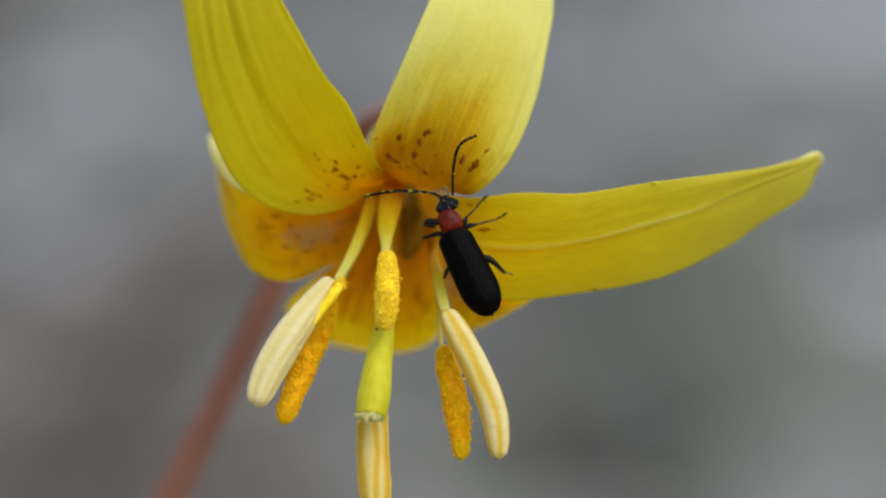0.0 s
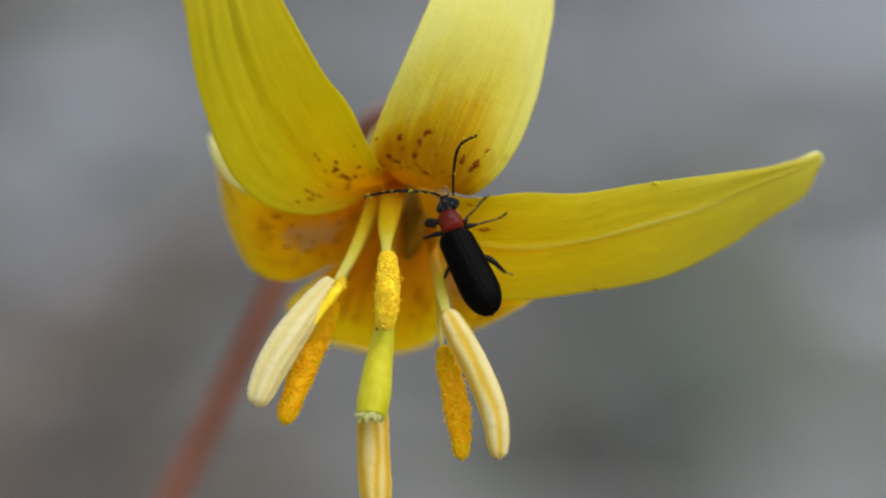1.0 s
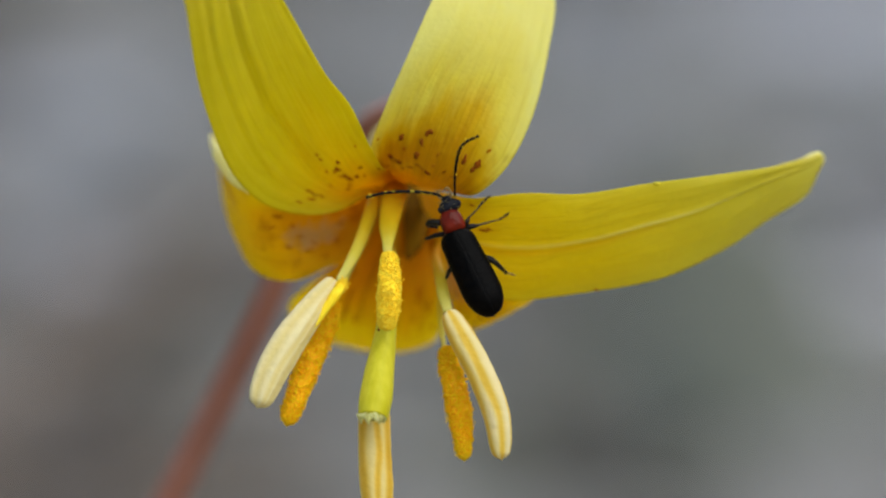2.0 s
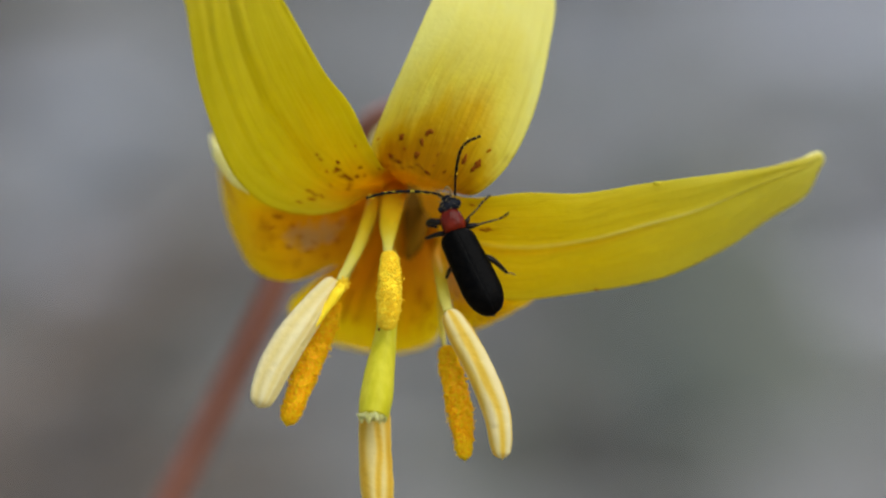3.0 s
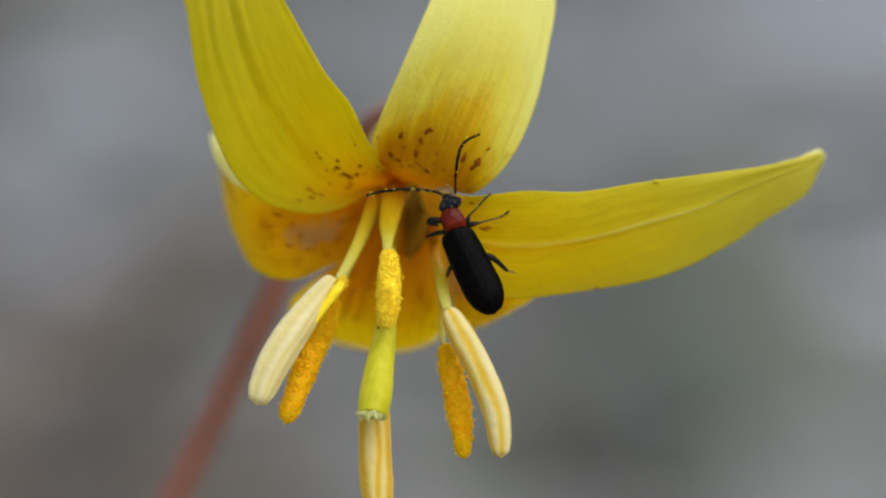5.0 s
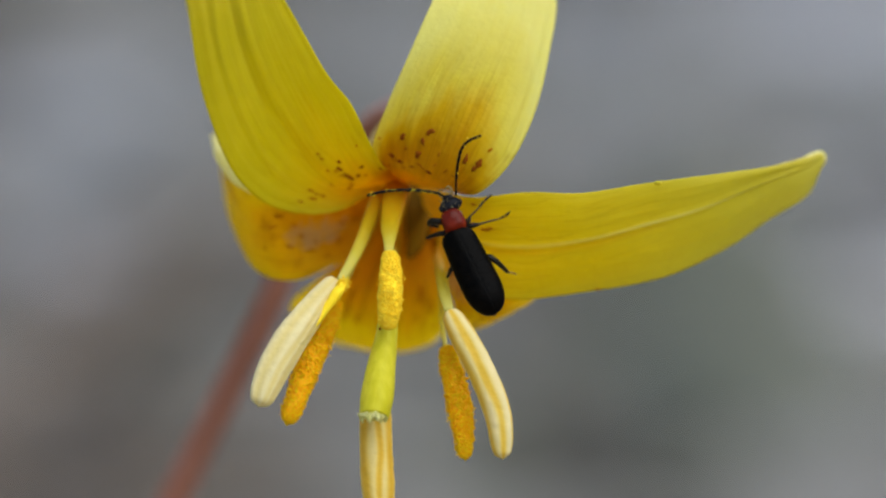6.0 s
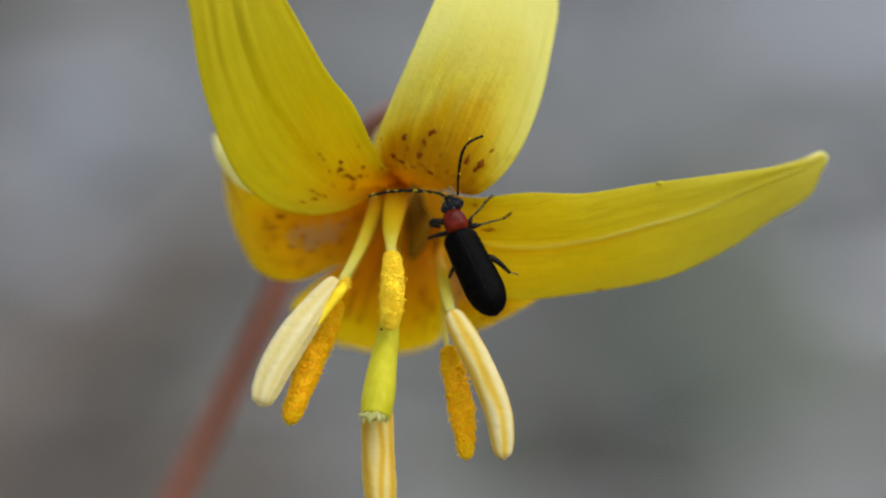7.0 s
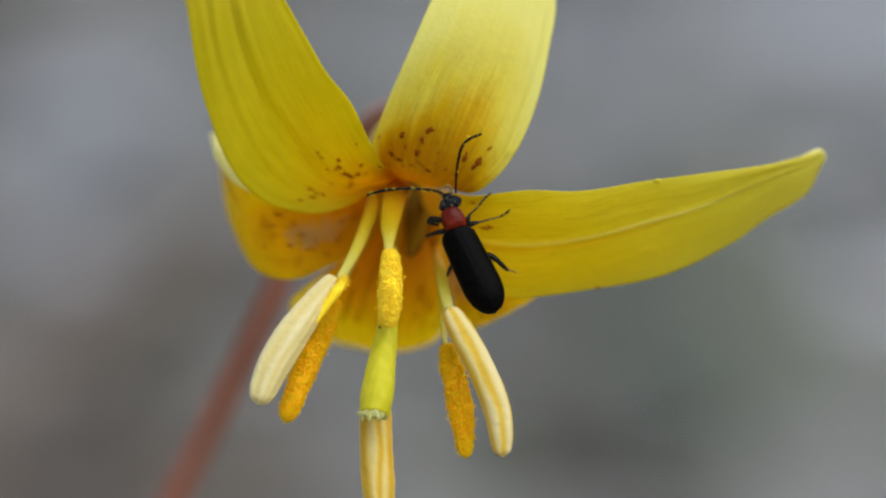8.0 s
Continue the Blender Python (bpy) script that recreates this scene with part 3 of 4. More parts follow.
# upper left
make_tepal(lily,
           [(-2.56, 7.50, 2.88), (-3.59, 5.40, 2.55), (-4.94, 4.40, 1.84), (-6.53, 4.00, 1.62), (-8.50, 3.20, 2.16), (-10.07, 2.40, 3.87), (-11.36, 2.60, 7.33), (-12.06, 4.20, 10.72), (-12.62, 8.50, 13.96), (-11.67, 15.00, 18.35)],
           [(-2.28, 7.20, 3.29), (-3.35, 5.80, 3.14), (-4.45, 4.70, 3.04), (-5.70, 3.60, 3.77), (-7.01, 2.70, 5.33), (-8.19, 2.10, 7.57), (-9.17, 2.50, 10.10), (-9.91, 5.00, 12.65), (-10.59, 9.30, 15.38), (-11.61, 15.00, 18.63)],
           [(-1.95, 6.50, 3.49), (-2.46, 4.40, 3.69), (-2.87, 2.80, 3.84), (-3.40, 1.40, 4.82), (-4.26, 0.70, 6.59), (-5.49, 0.80, 8.18), (-6.71, 1.60, 10.33), (-7.82, 3.40, 12.29), (-9.25, 8.40, 15.05), (-11.56, 15.00, 18.41)],
           flecks=[(0.325, 0.38, 0.12, 0.09, 0.3), (0.305, 0.27, 0.16, 0.09, -0.2), (0.305, 0.18, 0.10, 0.07, 0.2), (0.270, 0.27, 0.18, 0.10, -0.2), (0.250, 0.27, 0.21, 0.10, -0.2), (0.230, 0.10, 0.21, 0.08, -0.1), (0.220, -0.12, 0.16, 0.08, -0.3), (0.245, 0.45, 0.12, 0.10, 0.5), (0.270, 0.65, 0.12, 0.09, 1.2), (0.225, 0.57, 0.10, 0.07, 0.6), (0.280, 0.18, 0.13, 0.05, -0.2), (0.360, 0.15, 0.13, 0.05, -0.2), (0.375, 0.15, 0.10, 0.05, -0.2), (0.220, 0.93, 0.10, 0.08, 0.4), (0.320, -0.68, 0.21, 0.06, -0.1), (0.315, -0.57, 0.13, 0.05, 0.1), (0.335, -0.53, 0.18, 0.05, -0.2), (0.295, -0.55, 0.16, 0.05, 0.3), (0.325, 0.07, 0.10, 0.05, 0.0), (0.345, 0.80, 0.08, 0.05, 0.4), (0.355, -0.80, 0.16, 0.05, 0.1), (0.280, -0.22, 0.13, 0.04, 0.1)],
           ridges=[(((0.30, 0.95), (0.80, 0.95)), 0.030, 0.055), (((0.30, 0.85), (0.80, 0.85)), 0.060, -0.045), (((0.31, -0.18), (0.41, -0.10), (0.48, -0.10), (0.53, -0.18), (0.58, -0.20), (0.64, -0.20), (0.73, -0.20)), 0.069, -0.150), (((0.31, 0.05), (0.39, 0.10), (0.47, 0.05), (0.52, 0.00), (0.58, 0.00), (0.64, 0.00), (0.73, 0.00)), 0.062, 0.092), (((0.44, -0.57), (0.57, -0.50), (0.66, -0.53), (0.76, -0.47)), 0.075, 0.070), (((0.45, -0.70), (0.58, -0.62), (0.67, -0.62), (0.77, -0.65)), 0.062, -0.058), (((0.50, -0.85), (0.62, -0.80), (0.71, -0.72), (0.79, -0.75)), 0.062, 0.046), (((0.38, -0.57), (0.46, -0.47), (0.54, -0.47)), 0.062, -0.041), (((0.34, 0.70), (0.49, 0.62), (0.60, 0.68)), 0.062, -0.029)],
           seed=1, tissue=TEPAL_DEEP)
# upper right
make_tepal(lily,
           [(-2.29, 7.60, 3.29), (-3.01, 5.60, 3.75), (-3.19, 4.40, 3.99), (-3.43, 3.40, 4.78), (-2.66, 2.00, 6.76), (-1.56, 1.20, 9.25), (-0.51, 2.50, 11.69), (0.56, 7.00, 14.13), (2.73, 17.00, 17.25)],
           [(-1.60, 7.50, 3.23), (-1.12, 4.20, 3.29), (-0.90, 2.20, 3.66), (-0.42, 1.20, 5.29), (0.55, 1.30, 7.68), (1.74, 2.30, 10.09), (2.43, 4.60, 12.35), (2.91, 9.00, 14.67), (3.16, 17.00, 17.38)],
           [(-0.93, 7.50, 3.15), (0.32, 4.00, 2.78), (1.63, 1.40, 2.61), (3.18, 0.90, 4.10), (4.29, 2.00, 6.51), (4.97, 3.80, 9.37), (5.36, 6.50, 11.79), (5.08, 10.50, 14.24), (3.45, 17.00, 17.25)],
           flecks=[(0.375, -0.47, 0.20, 0.12, 0.3), (0.355, -0.15, 0.21, 0.10, -0.4), (0.380, -0.10, 0.17, 0.13, 0.2), (0.385, -0.05, 0.12, 0.12, 0.3), (0.310, -0.62, 0.16, 0.14, -0.5), (0.280, -0.47, 0.17, 0.09, 1.3), (0.335, -0.38, 0.13, 0.06, 0.1), (0.290, -0.55, 0.10, 0.06, 0.8), (0.310, -0.18, 0.20, 0.13, 0.2), (0.325, 0.15, 0.16, 0.06, 0.1), (0.260, -0.25, 0.16, 0.06, 1.2), (0.275, -0.12, 0.18, 0.06, 1.5), (0.265, -0.03, 0.13, 0.05, -1.2), (0.255, 0.10, 0.16, 0.10, 1.2), (0.280, 0.35, 0.16, 0.06, 0.2), (0.330, 0.52, 0.26, 0.10, -0.2), (0.330, 0.70, 0.24, 0.13, -0.2), (0.315, 0.68, 0.16, 0.10, -0.3), (0.375, 0.73, 0.13, 0.06, 0.2), (0.260, -0.70, 0.10, 0.05, 0.4), (0.395, -0.88, 0.09, 0.05, 0.4), (0.250, -0.40, 0.13, 0.05, 1.4), (0.270, 0.52, 0.16, 0.05, 1.4), (0.290, 0.15, 0.10, 0.05, 0.3)],
           ridges=[(((0.38, 0.90), (0.46, 0.90), (0.54, 0.90), (0.59, 0.90), (0.66, 0.90)), 0.037, -0.146), (((0.39, 0.98), (0.47, 0.95), (0.55, 0.98), (0.60, 0.98)), 0.025, 0.091), (((0.32, -0.12), (0.44, -0.10), (0.54, -0.15)), 0.062, -0.029), (((0.32, 0.35), (0.44, 0.35), (0.56, 0.32)), 0.062, -0.024), (((0.35, -0.38), (0.48, -0.43)), 0.050, 0.024)],
           seed=2, label="yellow petal, sky sheen coloured in to its tip, amber and flecked at the throat", tissue=TEPAL_SHEEN_TIP)
# right
make_tepal(lily,
           [(-1.07, 9.00, 3.04), (0.16, 5.00, 2.66), (1.48, 2.50, 2.41), (3.85, 1.50, 2.64), (6.47, 1.00, 2.60), (9.37, 1.00, 3.05), (12.31, 1.80, 3.44), (15.06, 3.20, 3.83), (16.74, 4.80, 4.21), (17.96, 6.50, 4.60)],
           [(-1.21, 10.00, 2.64), (-0.11, 5.50, 1.64), (1.22, 3.00, 0.43), (3.87, 2.20, 0.11), (6.76, 1.80, 0.50), (9.68, 2.00, 1.29), (12.63, 2.60, 2.10), (15.10, 3.80, 3.09), (16.83, 5.20, 3.71), (18.10, 6.60, 4.31)],
           [(-1.07, 9.00, 2.08), (0.03, 5.00, 0.56), (1.09, 3.00, -1.83), (3.35, 3.40, -2.39), (7.10, 3.80, -1.98), (10.45, 4.00, -1.31), (13.58, 4.80, 0.16), (15.53, 5.80, 1.42), (17.42, 6.40, 2.52), (18.18, 6.80, 3.95)],
           flecks=[(0.220, -0.82, 0.18, 0.06, 0.1), (0.255, -0.28, 0.24, 0.06, 0.1), (0.265, -0.32, 0.16, 0.05, 0.3), (0.450, 0.98, 0.13, 0.07, 0.2), (0.250, 0.10, 0.13, 0.05, 0.2)],
           ridges=[(((0.28, 0.02), (0.41, 0.00), (0.45, 0.00), (0.51, 0.00), (0.55, 0.00), (0.60, 0.00), (0.69, -0.07), (0.77, -0.12), (0.86, -0.12)), 0.075, 0.075), (((0.31, 0.40), (0.45, 0.50), (0.59, 0.55), (0.69, 0.65)), 0.125, 0.029)],
           seed=3, tissue=TEPAL_SIDE)
# lower left, behind
make_tepal(lily,
           [(-2.59, 10.00, 2.09), (-3.94, 9.00, 0.03), (-5.41, 7.50, -0.84), (-7.16, 7.00, -1.55), (-8.97, 8.00, -1.20), (-10.12, 11.00, 0.30), (-10.77, 15.00, 2.14), (-11.25, 21.00, 5.54)],
           [(-2.54, 11.00, 2.52), (-4.22, 9.00, 1.53), (-6.09, 7.50, 0.71), (-7.93, 6.00, 0.57), (-9.38, 7.00, 1.11), (-10.38, 9.00, 2.49), (-11.00, 13.00, 4.22), (-11.37, 21.00, 5.83)],
           [(-2.42, 10.00, 2.83), (-3.92, 8.00, 2.62), (-5.77, 6.00, 2.46), (-7.89, 5.00, 2.58), (-9.37, 5.00, 2.98), (-10.39, 6.50, 4.08), (-11.23, 10.00, 5.39), (-11.48, 21.00, 6.12)],
           flecks=[(0.420, 0.52, 0.24, 0.08, 0.1), (0.445, 0.23, 0.21, 0.06, -0.3), (0.370, 0.32, 0.18, 0.06, 0.4), (0.345, 0.02, 0.24, 0.06, 0.3), (0.395, -0.22, 0.24, 0.06, 0.4), (0.330, -0.40, 0.31, 0.06, 0.1), (0.205, 0.10, 0.31, 0.06, 0.2), (0.220, -0.40, 0.26, 0.06, -0.2), (0.285, -0.70, 0.24, 0.05, 0.3), (0.170, 0.55, 0.31, 0.06, 0.2), (0.495, -0.32, 0.18, 0.05, 0.2), (0.300, -0.22, 0.16, 0.05, 1.0)],
           seed=4, tissue=TEPAL_TAN, label="amber petal with a dull tan patch")
# bottom, behind
make_tepal(lily,
           [(-2.59, 10.00, 2.09), (-4.29, 10.00, 0.03), (-6.40, 10.50, -1.63), (-7.56, 12.00, -2.75), (-7.27, 14.00, -3.76), (-6.50, 16.50, -4.23), (-5.57, 19.00, -3.85), (-4.19, 22.00, -2.59)],
           [(-1.91, 11.00, 2.24), (-2.53, 10.00, 0.03), (-3.08, 9.50, -2.17), (-3.31, 10.50, -3.83), (-3.24, 13.00, -4.94), (-3.28, 15.50, -4.83), (-3.33, 19.00, -4.14), (-3.47, 22.00, -2.88)],
           [(-1.35, 10.00, 2.09), (-0.17, 10.50, -0.25), (0.11, 10.50, -2.46), (-0.06, 11.50, -3.85), (-0.61, 13.00, -4.66), (-1.38, 15.50, -4.63), (-1.84, 19.00, -4.14), (-2.74, 22.00, -2.88)],
           flecks=[(0.315, -0.40, 0.42, 0.06, 0.0), (0.375, -0.38, 0.47, 0.06, 0.1), (0.395, -0.25, 0.31, 0.06, 0.1), (0.275, 0.57, 0.37, 0.06, 0.0), (0.315, 0.75, 0.42, 0.06, 0.0), (0.365, 0.52, 0.31, 0.05, 0.1), (0.235, -0.50, 0.31, 0.05, 0.0), (0.410, 0.82, 0.24, 0.05, 0.0)],
           seed=5, tissue=TEPAL_AMBER)
# lower right, behind
make_tepal(lily,
           [(-1.35, 10.00, 1.82), (-0.44, 9.00, -0.52), (0.35, 7.50, -2.42), (0.65, 7.00, -3.63), (1.40, 9.00, -4.03), (1.85, 14.00, -3.62), (2.19, 20.00, -2.28)],
           [(-1.08, 11.00, 2.10), (0.44, 8.00, 0.03), (1.51, 6.50, -1.87), (2.46, 6.00, -2.94), (3.43, 8.00, -2.92), (3.25, 14.00, -2.22), (2.63, 20.00, -1.70)],
           [(-0.80, 10.00, 2.37), (1.25, 7.00, 0.30), (2.85, 5.00, -1.32), (4.18, 4.50, -2.12), (4.66, 8.00, -2.15), (4.38, 14.00, -1.66), (3.06, 20.00, -1.41)],
           flecks=[(0.245, -0.53, 0.24, 0.06, 0.0), (0.325, -0.60, 0.24, 0.06, 0.2), (0.500, -0.38, 0.21, 0.05, 0.1)],
           seed=6, tissue=TEPAL_AMBER_TAN)

# stem: straight up from the litter, hooked over behind the flower
part("stem", carry(sweep([STEM_FOOT[0], (-45.0, 40.0, -85.0), (-32.58, 36.00, -50.35), (-22.95, 33.00, -30.40), (-14.52, 30.00, -13.32), (-11.67, 28.00, -7.75), (-8.86, 26.50, -2.05), (-6.45, 25.50, 2.69), (-4.21, 23.20, 6.00), (-2.72, 20.60, 6.98), (-1.61, 18.00, 6.74), (-1.18, 14.00, 5.36), (-1.55, 11.50, 3.63)],
                         [1.05, 1.0, 0.93, 0.87, 0.83, 0.78, 0.73, 0.68, 0.63, 0.62, 0.7, 1.2, 1.6], 16, 80, rough=0.06), TO_LILY), STEM, lily, "smooth red-brown bare stem")
part("receptacle", carry(sweep([(-1.18, 14.50, 5.65), (-1.93, 13.50, 5.01), (-2.33, 12.00, 3.92)], [0.5, 1.55, 1.2], 14, 20, lobes=3, lobe=0.08), TO_LILY), RIM, lily, "pale greenish flower base")
part("nub", carry(blob((0.20, 0.10, 0.10), Matrix.Translation((9.97, 1.00, 3.07)), 2), TO_LILY), PETAL_EDGE, lily, "yellow nub on the petal edge")
part("curled_rim", carry(sweep([(15.94, 4.20, 4.01), (16.98, 5.40, 4.25), (17.90, 6.40, 4.60), (18.22, 6.60, 4.38), (18.17, 6.70, 4.03)], [0.02, 0.05, 0.08, 0.06, 0.02], 10, 24, flat=0.5), TO_LILY), RIM, lily, "pale curled petal edge")
part("curled_rim", carry(sweep([(-11.28, 9.00, 5.56), (-10.83, 6.60, 4.68), (-10.35, 5.80, 3.88), (-9.76, 4.80, 3.19), (-8.99, 4.40, 2.57)], [0.04, 0.26, 0.30, 0.24, 0.04], 12, 24, flat=0.4), TO_LILY), RIM, lily, "pale curled petal edge")

# pistil
part("ovary", carry(sweep([(-1.16, 11.00, 3.29), (-1.18, 9.50, 1.95), (-1.34, 8.50, 0.44), (-1.69, 8.00, -0.38)], [0.55, 0.66, 0.5, 0.2], 14, 24, lobes=3, lobe=0.12), TO_LILY), OVARY, lily, "three-sided ovary, dark brown with throat shade coloured in")
STYLE_FOOT = TO_LILY @ Vector((-2.49, 6.50, -0.11))
style = part("style", carry(sweep([(-2.49, 6.50, -0.11), (-2.53, 3.60, -1.57), (-2.58, 1.00, -3.13), (-2.68, 0.40, -4.17), (-2.88, -0.20, -5.47), (-3.05, -0.80, -6.75), (-3.20, -1.20, -7.70)], [0.20, 0.34, 0.45, 0.53, 0.665, 0.76, 0.68], 28, 56, lobes=3, lobe=0.05, rough=0.02, spin=0.4), TO_LILY), STYLE, lily, "green-yellow style", at=STYLE_FOOT)

def make_stigma():
    """A ragged whitish fringe of short lobes and hairs round the style's mouth."""
    bm = bmesh.new()
    tip = Vector((-3.25, -1.2, -7.75))
    rg = random.Random(3)

    def add(piece):
        me = bpy.data.meshes.new("lobe")
        piece.to_mesh(me)
        piece.free()
        bm.from_mesh(me)
        bpy.data.meshes.remove(me)

    add(blob((0.60, 0.60, 0.14), Matrix.Translation(tip + Vector((0, 0, 0.02))), 3))
    for k in range(60):
        a = 2 * math.pi * k / 60 + rg.uniform(-0.3, 0.3)
        out = Vector((math.cos(a), math.sin(a), 0.0))
        far, low = rg.uniform(0.48, 0.70), rg.uniform(-0.16, 0.34)
        start = tip + out * rg.uniform(0.46, 0.60) + Vector((0, 0, rg.uniform(0.04, 0.22)))
        end = tip + out * far + Vector((rg.gauss(0, 0.07), 0, -low))
        add(sweep([start, (start + end) / 2 + out * rg.uniform(0.0, 0.08), end], [rg.uniform(0.07, 0.15), rg.uniform(0.03, 0.09), 0.02], 7, 8, rough=0.5, seed=k))
    bmesh.ops.transform(bm, matrix=Matrix.Translation(-STYLE_FOOT) @ TO_LILY, verts=bm.verts)
    part("stigma", bm, STIGMA, style, "pale ragged stigma lobes")


make_stigma()
part("speck", carry(blob((0.06, 0.04, 0.07), Matrix.Translation((-2.96, -0.13, -3.72)), 2), Matrix.Translation(-STYLE_FOOT) @ TO_LILY), FLECK, style, "tiny dark speck")


SWINGS = [((style,), STYLE_FOOT, [(0.0, 0.08), (0.5, 0.02), (1.0, 0.11), (1.5, 0.04), (3.0, -0.0), (3.5, 0.27), (4.0, 0.17), (4.5, 0.07), (6.0, 0.04), (6.5, 0.19), (7.0, 0.35), (7.5, 0.12), (8.0, 0.07)])]


def stamen(filament, filament_r, anther, anther_r, open_, pollen=None, seed=0, grains=700, size=0.055, furrows=((50, 20, 0.1), (130, 20, 0.1)), swing=None, skin=None, core_skin=None, lumps=0.30):
    """A stamen: flat filament and an anther, still closed and cream, or open and furred with pollen."""
    steps, foot = 24, TO_LILY @ Vector(filament[0])
    anther_r = [spline(anther_r, k / steps) * min(1.0, math.sqrt(max(0.0, 1 - (1 - min(1, k / 3.2)) ** 2)) , math.sqrt(max(0.0, 1 - (1 - min(1, (steps - k) / 3.0)) ** 2))) for k in range(steps + 1)]
    rod = part("filament", carry(sweep(filament, filament_r, 12, 24, flat=0.45), TO_LILY), FILAMENT, lily, "pale yellow tapering filament", at=foot)
    if not open_:
        head = part("anther", carry(sweep(anther, anther_r, 72, 90, flat=0.85, rough=0.028, seed=seed, furrows=furrows), TO_LILY), skin or ANTHER, lily, "cream unopened anther with yellow furrows", at=foot)
        if swing:
            SWINGS.append(((rod, head), foot, swing))
        return head
    core = part("anther", carry(sweep(anther, [r * 0.95 for r in anther_r], 20, 40, flat=0.85, rough=0.12, seed=seed), TO_LILY), core_skin or ANTHER_CORE, lily, "opened anther covered in pollen", at=foot)
    rg = random.Random(seed)
    sites = []
    for _ in range(grains):
        t, a = rg.random(), rg.uniform(0, 2 * math.pi)
        c = spline(anther, t)
        d = (spline(anther, min(1, t + 0.02)) - spline(anther, max(0, t - 0.02))).normalized()
        side = d.cross(Vector((0, -1, 0))).normalized()
        up = side.cross(d)
        ring = Vector((math.cos(a) * 1.5, math.sin(a) * 1.5, t * 14 + seed))
        r = spline(anther_r, t) * (rg.uniform(0.93, 1.0) if rg.random() < 0.975 else rg.uniform(1.0, 1.25))
        r *= 1 + 0.09 * noise.noise(ring) + lumps * max(0.0, noise.noise(ring * 3.1))
        r = max(r, 0.02)
        sites.append(c + side * (math.cos(a) * r) + up * (math.sin(a) * r * 0.85))
    part("pollen", carry(scatter(sites, size, rg), Matrix.Translation(-foot) @ TO_LILY), pollen, core, "loose pollen grains", kind="stuff")
    if swing:
        SWINGS.append(((rod, core), foot, swing))
    return core


# centre, open, before the style
stamen([(-2.21, 8.50, 3.42), (-2.34, 5.00, 2.44), (-2.54, 2.40, 1.09), (-2.56, 1.20, 0.29), (-2.57, 0.30, -0.29)], [0.50, 0.60, 0.45, 0.27, 0.17],
       [(-2.52, 0.20, -0.16), (-2.45, -0.60, -1.28), (-2.50, -1.00, -2.58), (-2.61, -0.90, -3.73)], [0.38, 0.50, 0.55, 0.36], True, POLLEN_YELLOW, 11, 5200, 0.038, core_skin=ANTHER_YELLOW, lumps=0.12)
# left, closed
split = stamen([(-2.96, 9.00, 3.37), (-3.23, 5.50, 2.32), (-3.61, 4.00, 1.10), (-4.13, 2.40, -0.24), (-4.82, 1.2, -1.5)], [0.36, 0.36, 0.32, 0.27, 0.19],
       [(-4.93, 1.20, -1.45), (-5.60, 0.90, -2.24), (-6.84, 0.10, -3.90), (-7.84, -0.40, -5.62), (-8.53, -0.80, -7.33)], [0.44, 0.60, 0.78, 0.78, 0.54], False, seed=12, furrows=((62, 20, 0.14), (112, 12, 0.08), (150, 22, 0.12)), skin=ANTHER_IVORY, swing=[(0.0, 0.28), (0.5, 0.26), (1.0, 0.35), (1.5, 0.25), (3.0, -0.0), (3.5, 0.68), (4.0, 0.55), (4.5, 0.48), (6.0, 0.23), (6.5, 0.17), (7.0, 0.46), (7.5, 0.55), (8.0, 0.48)])
# ragged pollen along its split seam
rg = random.Random(40)
seam = [(-4.60, 0.70, -1.55), (-4.91, 0.50, -2.05), (-5.40, 0.40, -2.73), (-5.95, 0.30, -3.54), (-6.37, 0.30, -4.27)]
part("seam", carry(sweep(seam, [0.20, 0.24, 0.20, 0.14, 0.04], 14, 30, rough=0.25, seed=5), Matrix.Translation(-split.location) @ TO_LILY), ANTHER_YELLOW, split, "yellow split seam")
part("pollen", carry(scatter([spline(seam, q) + Vector((rg.gauss(0, 0.10), rg.gauss(0, 0.09), rg.gauss(0, 0.10))) * (1.2 - 0.8 * q) for q in (rg.random() ** 1.5 for _ in range(1500))], 0.034, rg), Matrix.Translation(-split.location) @ TO_LILY), POLLEN_YELLOW, split, "pollen spilling from a split seam", kind="stuff")
# left, open
stamen([(-3.06, 8.50, 3.03), (-3.50, 7.00, 1.25), (-4.19, 5.00, -0.38), (-4.98, 2.80, -2.20)], [0.3, 0.3, 0.22, 0.13],
       [(-5.09, 2.60, -2.36), (-5.46, 2.30, -3.55), (-6.32, 1.90, -5.53), (-7.32, 1.70, -8.24)], [0.34, 0.50, 0.58, 0.42], True, POLLEN_ORANGE, 13, 5600, 0.042, swing=[(0.0, 0.49), (0.5, 0.4), (1.0, 0.41), (1.5, -0.03), (3.0, -0.0), (3.5, 0.6), (4.0, 0.5), (4.5, 0.38), (6.0, 0.19), (6.5, 0.51), (7.0, 0.3), (7.5, 0.03), (8.0, 0.67)])
